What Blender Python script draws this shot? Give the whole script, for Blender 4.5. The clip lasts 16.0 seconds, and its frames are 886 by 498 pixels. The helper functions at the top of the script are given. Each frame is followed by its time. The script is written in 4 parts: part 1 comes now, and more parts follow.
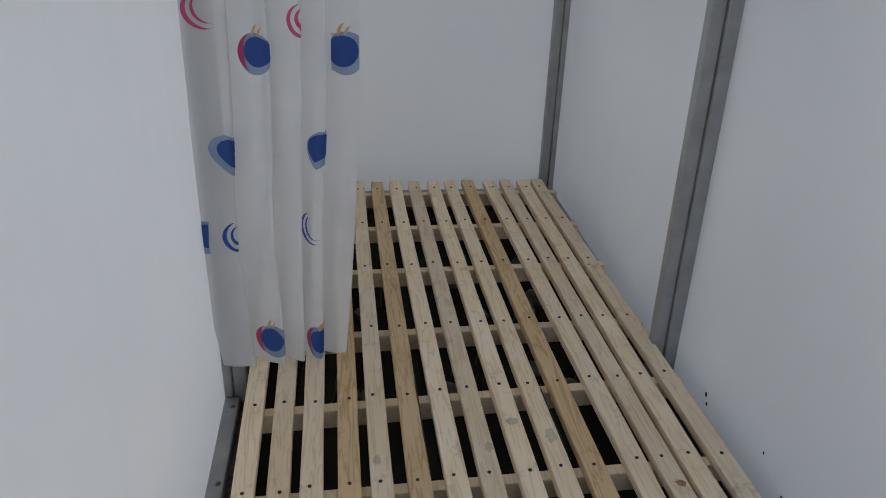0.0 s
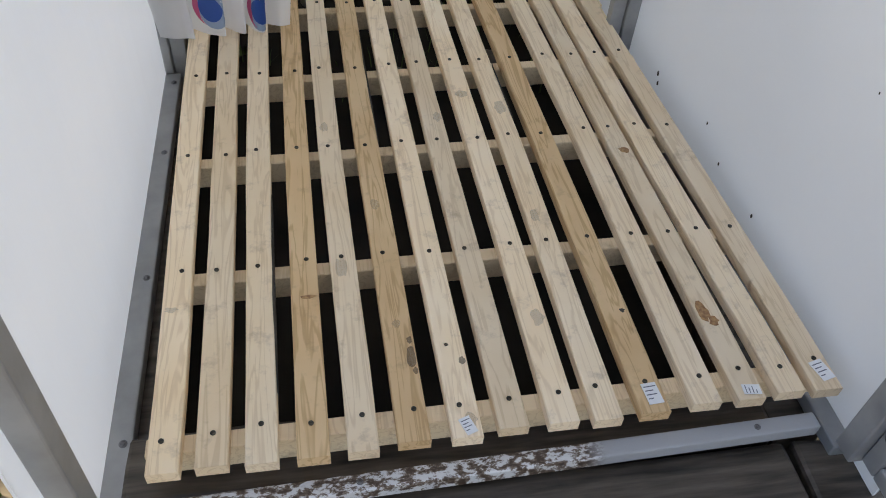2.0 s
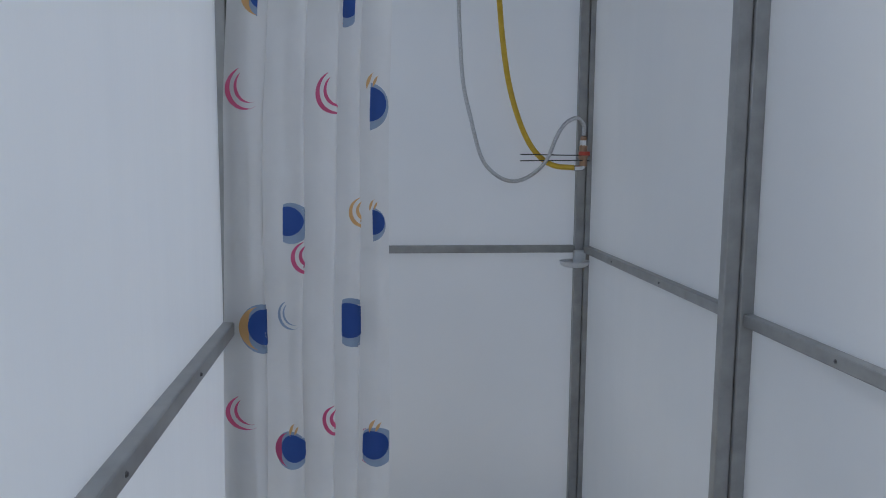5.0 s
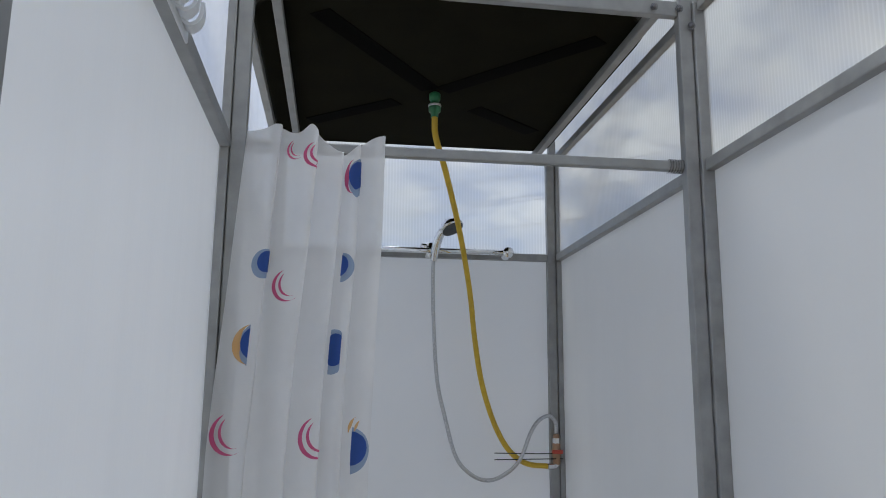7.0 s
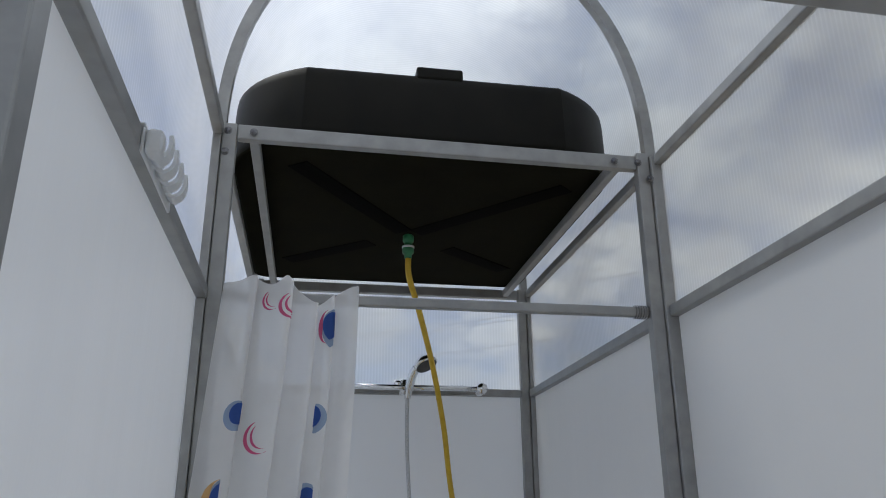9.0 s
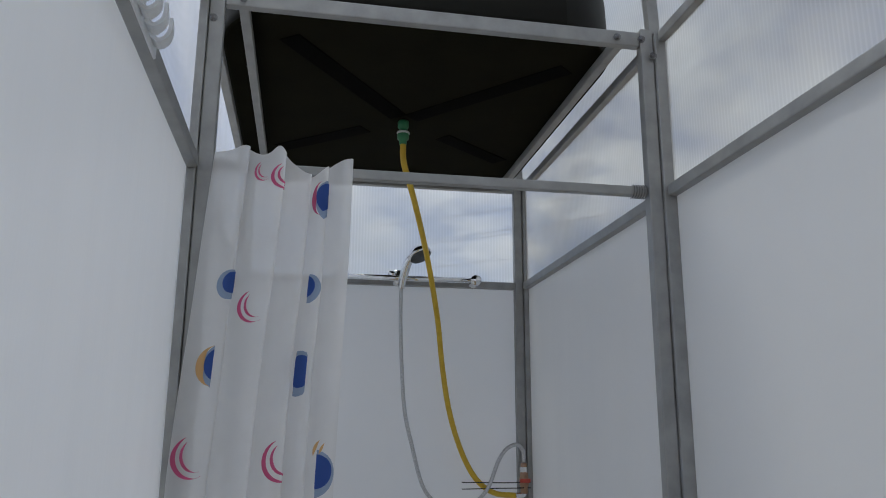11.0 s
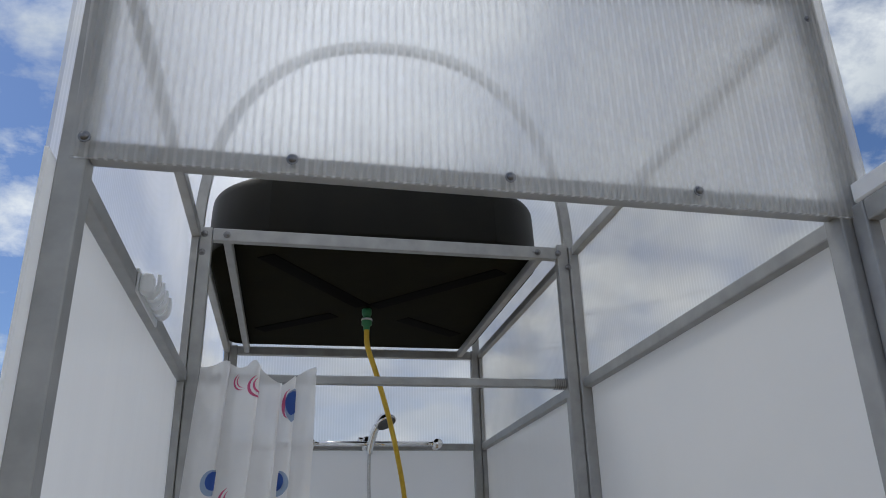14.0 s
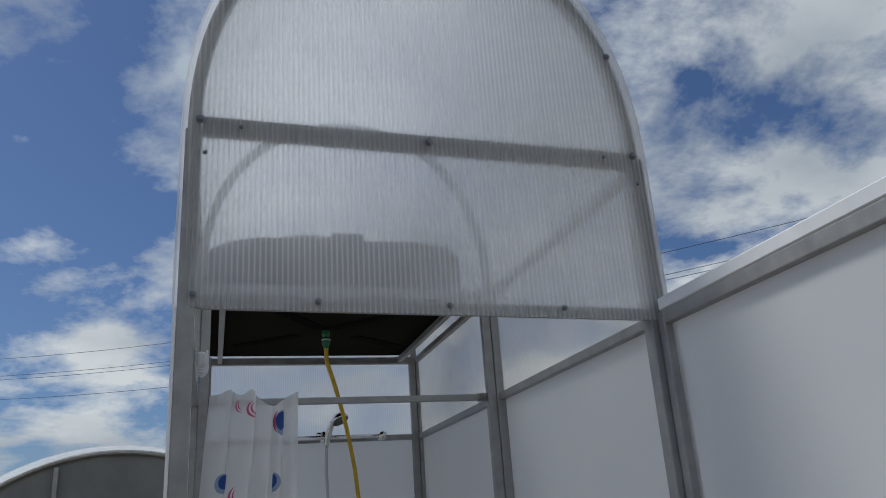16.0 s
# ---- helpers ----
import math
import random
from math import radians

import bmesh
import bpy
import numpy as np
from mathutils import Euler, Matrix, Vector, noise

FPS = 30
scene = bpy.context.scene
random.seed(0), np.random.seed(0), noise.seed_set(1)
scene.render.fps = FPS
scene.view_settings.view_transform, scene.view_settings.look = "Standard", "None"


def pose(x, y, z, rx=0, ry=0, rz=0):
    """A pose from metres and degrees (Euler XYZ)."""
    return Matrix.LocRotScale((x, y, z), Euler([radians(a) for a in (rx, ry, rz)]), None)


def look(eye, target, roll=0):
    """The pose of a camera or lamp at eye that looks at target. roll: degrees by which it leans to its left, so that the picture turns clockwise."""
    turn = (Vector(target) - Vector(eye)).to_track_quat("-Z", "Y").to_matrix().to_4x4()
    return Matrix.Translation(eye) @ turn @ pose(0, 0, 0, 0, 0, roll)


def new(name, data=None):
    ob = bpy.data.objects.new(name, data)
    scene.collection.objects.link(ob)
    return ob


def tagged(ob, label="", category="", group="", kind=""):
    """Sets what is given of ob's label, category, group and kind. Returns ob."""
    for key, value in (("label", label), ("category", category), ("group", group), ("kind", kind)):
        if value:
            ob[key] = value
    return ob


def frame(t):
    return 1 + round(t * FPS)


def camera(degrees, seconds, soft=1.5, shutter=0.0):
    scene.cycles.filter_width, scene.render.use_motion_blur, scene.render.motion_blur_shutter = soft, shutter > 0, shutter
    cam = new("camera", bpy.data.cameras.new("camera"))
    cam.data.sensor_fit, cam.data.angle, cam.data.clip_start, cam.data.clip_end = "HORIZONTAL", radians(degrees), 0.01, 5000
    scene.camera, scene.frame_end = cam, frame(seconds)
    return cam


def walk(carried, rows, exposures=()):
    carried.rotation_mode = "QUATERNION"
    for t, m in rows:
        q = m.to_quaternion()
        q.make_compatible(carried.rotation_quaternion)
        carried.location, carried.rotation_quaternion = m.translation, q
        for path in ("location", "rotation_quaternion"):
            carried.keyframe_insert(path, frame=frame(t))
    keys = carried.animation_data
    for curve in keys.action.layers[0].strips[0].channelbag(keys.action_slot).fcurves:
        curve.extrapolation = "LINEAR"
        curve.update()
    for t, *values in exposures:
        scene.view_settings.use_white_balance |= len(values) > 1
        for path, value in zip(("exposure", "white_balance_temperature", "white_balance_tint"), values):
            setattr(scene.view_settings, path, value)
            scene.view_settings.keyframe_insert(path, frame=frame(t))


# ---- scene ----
cam = camera(59.2, 16.0, soft=1.0)
EXPOSURES = ((0.0, 0.72, 6820, 6), (1.0, 1.16, 7150, 7), (1.5, 1.14, 7050, 8), (2.0, 1.34, 6980, 7), (2.7, 1.34, 6800, 6), (3.5, 1.06, 6380, 5), (4.0, 0.86, 6280, 4), (4.5, 0.96, 6260, 4), (5.0, 0.64, 6220, 5), (7.5, 0.74, 6740, 5), (9.0, 0.48, 6720, 5), (13.0, 0.52, 6760, 5), (14.0, 0.52, 6780, 6), (15.0, 0.08, 6720, 6), (16.0, -0.10, 6560, 5))
PATH = [
    (0, (0.237, -0.538, 1.009), (0.481, 1.237, 0.122), 1.9),
    (0.5, (0.251, -0.555, 0.943), (0.52, 1.071, -0.19), 3.9),
    (1, (0.248, -0.575, 0.907), (0.53, 0.918, -0.394), 4.2),
    (1.2, (0.244, -0.557, 0.915), (0.519, 0.855, -0.475), 4.5),
    (1.5, (0.259, -0.593, 0.887), (0.538, 0.813, -0.507), 4.8),
    (2, (0.259, -0.593, 0.888), (0.57, 0.78, -0.532), 5.2),
    (2.5, (0.261, -0.576, 0.898), (0.561, 0.813, -0.51), 4.3),
    (3, (0.259, -0.564, 0.962), (0.555, 0.927, -0.337), 3.2),
    (3.5, (0.237, -0.558, 1.026), (0.49, 1.162, 0.036), 2.7),
    (4, (0.245, -0.541, 1.1), (0.46, 1.306, 0.364), 1.5),
    (4.6, (0.241, -0.542, 1.178), (0.442, 1.408, 0.778), 1.7),
    (5, (0.228, -0.555, 1.261), (0.422, 1.421, 1.017), 0.4),
    (7.3, (0.199, -0.619, 1.46), (0.483, 1.303, 1.934), 0.4),
    (7.5, (0.198, -0.621, 1.468), (0.501, 1.279, 2.012), 0.1),
    (8, (0.193, -0.646, 1.492), (0.493, 1.213, 2.165), 0.3),
    (8.5, (0.194, -0.665, 1.503), (0.502, 1.175, 2.223), 0.0),
    (9, (0.2, -0.668, 1.499), (0.513, 1.192, 2.165), -0.3),
    (9.5, (0.201, -0.635, 1.464), (0.51, 1.274, 1.975), -0.0),
    (10, (0.196, -0.614, 1.454), (0.531, 1.303, 1.914), 0.2),
    (10.2, (0.198, -0.615, 1.447), (0.535, 1.3, 1.915), 0.3),
    (12.5, (0.207, -0.644, 1.403), (0.547, 1.278, 1.842), -0.1),
    (13, (0.176, -0.734, 1.462), (0.514, 1.154, 2.03), -0.6),
    (13.5, (0.174, -0.831, 1.482), (0.574, 1.016, 2.136), -0.2),
    (14, (0.234, -1.011, 1.513), (0.593, 0.808, 2.264), -1.5),
    (14.5, (0.267, -1.219, 1.536), (0.556, 0.583, 2.354), -1.6),
    (15, (0.204, -1.423, 1.557), (0.571, 0.262, 2.571), -1.8),
    (15.2, (0.157, -1.519, 1.576), (0.521, 0.191, 2.548), -2.3),
    (15.5, (0.072, -1.593, 1.549), (0.522, 0.123, 2.471), -3.9),
    (16, (0.027, -1.664, 1.542), (0.576, 0.141, 2.205), -3.9),
]
walk(cam, [(t, look(eye, target, roll)) for t, eye, target, roll in PATH],
     EXPOSURES)

# ---- world, sun ----
world = bpy.data.worlds.new("sky")
scene.world = world
world.use_nodes = True
SUN_ELEV, SUN_AZ = 57.0, 157.0     # azimuth counted from +x towards +y


def build_world():
    nt = world.node_tree
    n, l = nt.nodes, nt.links
    n.clear()
    out = n.new("ShaderNodeOutputWorld")
    bg = n.new("ShaderNodeBackground")
    sky = n.new("ShaderNodeTexSky")
    sky.sky_type, sky.sun_disc = "NISHITA", False
    sky.sun_elevation, sky.sun_rotation = radians(SUN_ELEV), radians(90 - SUN_AZ)
    tc = n.new("ShaderNodeTexCoord")
    sep = n.new("ShaderNodeSeparateXYZ")
    l.new(tc.outputs["Generated"], sep.inputs[0])
    mz = n.new("ShaderNodeMath"); mz.operation = "MAXIMUM"; mz.inputs[1].default_value = 0.0
    l.new(sep.outputs["Z"], mz.inputs[0])
    add = n.new("ShaderNodeMath"); add.operation = "ADD"; add.inputs[1].default_value = 0.30
    l.new(mz.outputs[0], add.inputs[0])
    comb = n.new("ShaderNodeCombineXYZ")
    for ax in "XY":
        d = n.new("ShaderNodeMath"); d.operation = "DIVIDE"
        l.new(sep.outputs[ax], d.inputs[0]); l.new(add.outputs[0], d.inputs[1])
        l.new(d.outputs[0], comb.inputs[ax])
    no = n.new("ShaderNodeTexNoise")
    no.inputs["Scale"].default_value, no.inputs["Detail"].default_value = 3.1, 10
    no.inputs["Roughness"].default_value, no.inputs["Distortion"].default_value = 0.60, 0.12
    mp = n.new("ShaderNodeMapping"); mp.inputs["Location"].default_value = CLOUD_SHIFT
    l.new(comb.outputs[0], mp.inputs[0]); l.new(mp.outputs[0], no.inputs["Vector"])
    ramp = n.new("ShaderNodeValToRGB")
    ramp.color_ramp.elements[0].position, ramp.color_ramp.elements[1].position = 0.385, 0.535
    # the cover thickens towards one side of the sky
    side = n.new("ShaderNodeVectorMath"); side.operation = "DOT_PRODUCT"; side.inputs[1].default_value = CLOUD_LEAN
    l.new(tc.outputs["Generated"], side.inputs[0])
    lean = n.new("ShaderNodeMath"); lean.operation = "ADD"; lean.use_clamp = True
    l.new(side.outputs["Value"], lean.inputs[0]); l.new(no.outputs[0], lean.inputs[1])
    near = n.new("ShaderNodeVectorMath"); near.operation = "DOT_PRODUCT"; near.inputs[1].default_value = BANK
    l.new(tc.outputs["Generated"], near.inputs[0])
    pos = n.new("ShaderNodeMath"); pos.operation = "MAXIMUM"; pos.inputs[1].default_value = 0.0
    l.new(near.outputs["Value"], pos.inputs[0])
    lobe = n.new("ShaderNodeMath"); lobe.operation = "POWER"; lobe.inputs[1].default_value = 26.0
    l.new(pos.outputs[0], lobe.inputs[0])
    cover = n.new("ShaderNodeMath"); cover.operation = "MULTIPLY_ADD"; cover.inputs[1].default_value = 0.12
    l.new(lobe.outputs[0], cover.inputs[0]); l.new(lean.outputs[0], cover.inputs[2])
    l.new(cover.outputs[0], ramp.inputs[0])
    # cloud body: bright crowns, greyer bellies
    no2 = n.new("ShaderNodeTexNoise")
    no2.inputs["Scale"].default_value, no2.inputs["Detail"].default_value = 2.0, 6
    mp2 = n.new("ShaderNodeMapping"); mp2.inputs["Location"].default_value = (3.1, 1.7, 0.6)
    l.new(comb.outputs[0], mp2.inputs[0]); l.new(mp2.outputs[0], no2.inputs["Vector"])
    cr = n.new("ShaderNodeValToRGB")
    cr.color_ramp.elements[0].position, cr.color_ramp.elements[1].position = 0.36, 0.62
    cr.color_ramp.elements[0].color, cr.color_ramp.elements[1].color = (2.7, 3.1, 3.8, 1), (5.7, 6.0, 6.5, 1)
    l.new(no2.outputs[0], cr.inputs[0])
    tint = n.new("ShaderNodeMix"); tint.data_type, tint.blend_type = "RGBA", "MULTIPLY"
    tint.inputs["Factor"].default_value = 1
    tint.inputs["B"].default_value = (0.40, 0.50, 0.70, 1)
    l.new(sky.outputs[0], tint.inputs["A"])
    mix = n.new("ShaderNodeMix"); mix.data_type = "RGBA"
    l.new(ramp.outputs[0], mix.inputs["Factor"])
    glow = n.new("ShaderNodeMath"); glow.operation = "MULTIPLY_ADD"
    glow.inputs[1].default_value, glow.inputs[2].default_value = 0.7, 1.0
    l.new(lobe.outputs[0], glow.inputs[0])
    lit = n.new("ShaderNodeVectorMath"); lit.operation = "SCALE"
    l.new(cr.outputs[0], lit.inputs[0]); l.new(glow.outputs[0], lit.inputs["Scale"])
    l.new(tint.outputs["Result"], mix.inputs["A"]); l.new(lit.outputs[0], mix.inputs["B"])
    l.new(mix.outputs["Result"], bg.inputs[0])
    bg.inputs[1].default_value = SKY_STRENGTH
    l.new(bg.outputs[0], out.inputs[0])


CLOUD_SHIFT = (0.75, 0.45, 0.3)
CLOUD_LEAN = (0.10, -0.05, -0.12)
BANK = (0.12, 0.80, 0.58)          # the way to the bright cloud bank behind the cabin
SKY_STRENGTH = 0.110
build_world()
sun = new("sun", bpy.data.lights.new("sun", "SUN"))
sun.data.energy, sun.data.angle, sun.data.color = 2.1, radians(12.0), (1.0, 0.975, 0.94)
_e, _a = radians(SUN_ELEV), radians(SUN_AZ)
sun.matrix_world = look((math.cos(_a) * math.cos(_e) * 50, math.sin(_a) * math.cos(_e) * 50, math.sin(_e) * 50), (0, 0, 0))


# ---- materials ----
def mat(name):
    m = bpy.data.materials.new(name)
    m.use_nodes = True
    nt = m.node_tree
    return m, nt.nodes, nt.links, nt.nodes["Principled BSDF"], nt.nodes["Material Output"]


def noise_tex(n, l, scale, detail=4, rough=0.55, stretch=None, coords="Object"):
    tc = n.new("ShaderNodeTexCoord")
    t = n.new("ShaderNodeTexNoise")
    t.inputs["Scale"].default_value, t.inputs["Detail"].default_value, t.inputs["Roughness"].default_value = scale, detail, rough
    if stretch:
        mp = n.new("ShaderNodeMapping")
        mp.inputs["Scale"].default_value = stretch
        l.new(tc.outputs[coords], mp.inputs[0])
        l.new(mp.outputs[0], t.inputs["Vector"])
    else:
        l.new(tc.outputs[coords], t.inputs["Vector"])
    return t


def ramp_of(n, l, src, stops):
    r = n.new("ShaderNodeValToRGB")
    e = r.color_ramp.elements
    while len(e) < len(stops):
        e.new(0.5)
    for k, (p, c) in zip(e, stops):
        k.position, k.color = p, (*c, 1) if len(c) == 3 else c
    l.new(src, r.inputs[0])
    return r


def bump_of(n, l, src, bsdf, strength=0.2, dist=0.002):
    b = n.new("ShaderNodeBump")
    b.inputs["Strength"].default_value, b.inputs["Distance"].default_value = strength, dist
    l.new(src, b.inputs["Height"])
    l.new(b.outputs[0], bsdf.inputs["Normal"])


def simple(name, c0, c1, rough=0.5, metal=0.0, scale=30, bump=0.1, stretch=None, rough2=None, spec=0.5):
    m, n, l, b, o = mat(name)
    t = noise_tex(n, l, scale, stretch=stretch)
    r = ramp_of(n, l, t.outputs[0], [(0.3, c0), (0.7, c1)])
    l.new(r.outputs[0], b.inputs["Base Color"])
    b.inputs["Metallic"].default_value = metal
    b.inputs["Specular IOR Level"].default_value = spec
    q = ramp_of(n, l, t.outputs[0], [(0.25, (rough,) * 3), (0.75, ((rough2 or rough + 0.12),) * 3)])
    l.new(q.outputs[0], b.inputs["Roughness"])
    if bump:
        bump_of(n, l, t.outputs[0], b, bump)
    return m


def white_sheet(name, through_share):
    """Opal twin-wall polycarbonate: fine flutes, a soft gloss, light comes through."""
    m, n, l, b, o = mat(name)
    t = noise_tex(n, l, 2.2, 3)
    r = ramp_of(n, l, t.outputs[0], [(0.3, (0.86, 0.875, 0.895)), (0.7, (0.89, 0.90, 0.915))])
    fine = noise_tex(n, l, 90, 2, stretch=(1, 1, 0.03))
    l.new(r.outputs[0], b.inputs["Base Color"])
    b.inputs["Roughness"].default_value = 0.24
    b.inputs["Specular IOR Level"].default_value = 0.5
    warp = noise_tex(n, l, 5.0, 2, stretch=(1, 1, 0.16))
    hsum = n.new("ShaderNodeMath"); hsum.operation = "MULTIPLY_ADD"; hsum.inputs[1].default_value = 0.05
    l.new(fine.outputs[0], hsum.inputs[0]); l.new(warp.outputs[0], hsum.inputs[2])
    bump_of(n, l, hsum.outputs[0], b, 0.35, 0.012)
    tr = n.new("ShaderNodeBsdfTranslucent")
    l.new(r.outputs[0], tr.inputs[0])
    mx = n.new("ShaderNodeMixShader"); mx.inputs[0].default_value = through_share
    l.new(b.outputs[0], mx.inputs[1]); l.new(tr.outputs[0], mx.inputs[2]); l.new(mx.outputs[0], o.inputs[0])
    return m


def clear_sheet(name, axis, haze, rib, through_part=0.78, pitch=0.0073, relief=0.35, forward=0.0):
    """Clear twin-wall polycarbonate: its webs veil what is behind."""
    m, n, l, b, o = mat(name)
    tc = n.new("ShaderNodeTexCoord")
    w = n.new("ShaderNodeTexWave")
    w.wave_type, w.bands_direction, w.wave_profile = "BANDS", axis, "SIN"
    w.inputs["Scale"].default_value = 0.314 / pitch
    w.inputs["Distortion"].default_value = 0.0
    l.new(tc.outputs["Object"], w.inputs["Vector"])
    cloud = noise_tex(n, l, 3.0, 3)
    web = ramp_of(n, l, w.outputs[0], [(0.45, (haze,) * 3), (0.95, (rib,) * 3)])
    mul = n.new("ShaderNodeMath"); mul.operation = "MULTIPLY"
    vary = ramp_of(n, l, cloud.outputs[0], [(0.3, (0.85,) * 3), (0.7, (1.15,) * 3)])
    l.new(web.outputs[0], mul.inputs[0]); l.new(vary.outputs[0], mul.inputs[1])
    b.inputs["Base Color"].default_value = (0.95, 0.955, 0.96, 1)
    b.inputs["Roughness"].default_value = 0.22
    ribs = n.new("ShaderNodeBump")
    ribs.inputs["Strength"].default_value, ribs.inputs["Distance"].default_value = relief, 0.002
    l.new(w.outputs[0], ribs.inputs["Height"]); l.new(ribs.outputs[0], b.inputs["Normal"])
    tl = n.new("ShaderNodeBsdfTranslucent"); tl.inputs[0].default_value = (0.97, 0.972, 0.976, 1)
    veil = n.new("ShaderNodeMixShader"); veil.inputs[0].default_value = through_part
    l.new(b.outputs[0], veil.inputs[1]); l.new(tl.outputs[0], veil.inputs[2])
    if forward:         # webs that scatter the sky's light mostly straight on
        rf = n.new("ShaderNodeBsdfRefraction")
        rf.inputs["Color"].default_value, rf.inputs["Roughness"].default_value, rf.inputs["IOR"].default_value = (0.97, 0.972, 0.976, 1), 0.62, 1.18
        fw = n.new("ShaderNodeMixShader"); fw.inputs[0].default_value = forward
        l.new(tl.outputs[0], fw.inputs[1]); l.new(rf.outputs[0], fw.inputs[2]); l.new(fw.outputs[0], veil.inputs[2])
    clear = n.new("ShaderNodeBsdfTransparent"); clear.inputs[0].default_value = (0.985, 0.988, 0.99, 1)
    gloss = n.new("ShaderNodeBsdfGlossy"); gloss.inputs["Roughness"].default_value = 0.14
    l.new(ribs.outputs[0], gloss.inputs["Normal"])
    lw = n.new("ShaderNodeLayerWeight"); lw.inputs[0].default_value = 0.5
    pw = n.new("ShaderNodeMath"); pw.operation = "POWER"; pw.inputs[1].default_value = 4.0
    l.new(lw.outputs["Facing"], pw.inputs[0])
    fr = n.new("ShaderNodeMath"); fr.operation = "MULTIPLY_ADD"; fr.inputs[1].default_value, fr.inputs[2].default_value = 0.30, 0.02
    l.new(pw.outputs[0], fr.inputs[0])
    cg = n.new("ShaderNodeMixShader")
    l.new(fr.outputs[0], cg.inputs[0]); l.new(clear.outputs[0], cg.inputs[1]); l.new(gloss.outputs[0], cg.inputs[2])
    mx = n.new("ShaderNodeMixShader")
    l.new(mul.outputs[0], mx.inputs[0]); l.new(cg.outputs[0], mx.inputs[1]); l.new(veil.outputs[0], mx.inputs[2])
    l.new(mx.outputs[0], o.inputs[0])
    return m


def pine(name, pale, deep, band):
    m, n, l, b, o = mat(name)
    info = n.new("ShaderNodeObjectInfo")
    tc = n.new("ShaderNodeTexCoord")
    off = n.new("ShaderNodeVectorMath"); off.operation = "ADD"
    sc = n.new("ShaderNodeVectorMath"); sc.operation = "SCALE"
    sc.inputs[0].default_value = (7.0, 11.0, 3.0)
    l.new(info.outputs["Random"], sc.inputs["Scale"])
    l.new(tc.outputs["Object"], off.inputs[0]); l.new(sc.outputs[0], off.inputs[1])
    mp = n.new("ShaderNodeMapping"); mp.inputs["Scale"].default_value = (14, 0.9, 14)
    l.new(off.outputs[0], mp.inputs[0])
    grain = n.new("ShaderNodeTexNoise")
    grain.inputs["Scale"].default_value, grain.inputs["Detail"].default_value = 3.0, 3
    grain.inputs["Distortion"].default_value = 0.6
    l.new(mp.outputs[0], grain.inputs["Vector"])
    rings = n.new("ShaderNodeMath"); rings.operation = "MULTIPLY"; rings.inputs[1].default_value = 42.0
    l.new(grain.outputs[0], rings.inputs[0])
    sn = n.new("ShaderNodeMath"); sn.operation = "SINE"
    l.new(rings.outputs[0], sn.inputs[0])
    big = n.new("ShaderNodeTexNoise"); big.inputs["Scale"].default_value, big.inputs["Detail"].default_value = 5.0, 5
    l.new(off.outputs[0], big.inputs["Vector"])
    vor = n.new("ShaderNodeTexVoronoi"); vor.inputs["Scale"].default_value = 4.3
    wob = n.new("ShaderNodeTexNoise"); wob.inputs["Scale"].default_value = 30.0
    l.new(off.outputs[0], wob.inputs["Vector"])
    wadd = n.new("ShaderNodeVectorMath"); wadd.operation = "MULTIPLY_ADD"
    wadd.inputs[1].default_value = (0.03, 0.05, 0.03)
    l.new(wob.outputs["Color"], wadd.inputs[0]); l.new(off.outputs[0], wadd.inputs[2])
    l.new(wadd.outputs[0], vor.inputs["Vector"])
    knot = ramp_of(n, l, vor.outputs["Distance"], [(0.0, (0.8, 0.8, 0.8)), (0.025, (0.6, 0.6, 0.6)), (0.055, (0, 0, 0))])
    base = ramp_of(n, l, big.outputs[0], [(0.3, pale), (0.75, deep)])
    ringc = ramp_of(n, l, sn.outputs[0], [(0.35, (1, 1, 1)), (0.98, (1 - band, 1 - band * 1.25, 1 - band * 1.6))])
    mul = n.new("ShaderNodeMix"); mul.data_type, mul.blend_type = "RGBA", "MULTIPLY"
    mul.inputs["Factor"].default_value = 1
    l.new(base.outputs[0], mul.inputs["A"]); l.new(ringc.outputs[0], mul.inputs["B"])
    # dirt and handling marks
    dirt = n.new("ShaderNodeTexNoise"); dirt.inputs["Scale"].default_value, dirt.inputs["Detail"].default_value = 23.0, 8
    dirt.inputs["Roughness"].default_value = 0.7
    l.new(off.outputs[0], dirt.inputs["Vector"])
    patch = ramp_of(n, l, dirt.outputs[0], [(0.56, (0, 0, 0)), (0.74, (0.46, 0.46, 0.46))])
    dm = n.new("ShaderNodeMix"); dm.data_type = "RGBA"
    dm.inputs["B"].default_value = (0.24, 0.15, 0.085, 1)
    l.new(patch.outputs[0], dm.inputs["Factor"]); l.new(mul.outputs["Result"], dm.inputs["A"])
    km = n.new("ShaderNodeMix"); km.data_type = "RGBA"
    km.inputs["B"].default_value = (0.20, 0.085, 0.03, 1)
    l.new(knot.outputs[0], km.inputs["Factor"]); l.new(dm.outputs["Result"], km.inputs["A"])
    hue = n.new("ShaderNodeHueSaturation")
    hv = n.new("ShaderNodeMapRange"); hv.inputs[3].default_value, hv.inputs[4].default_value = 0.90, 1.14
    l.new(info.outputs["Random"], hv.inputs[0]); l.new(hv.outputs[0], hue.inputs["Value"])
    l.new(km.outputs["Result"], hue.inputs["Color"])
    l.new(hue.outputs[0], b.inputs["Base Color"])
    b.inputs["Roughness"].default_value = 0.68
    bump_of(n, l, sn.outputs[0], b, 0.12, 0.0008)
    return m


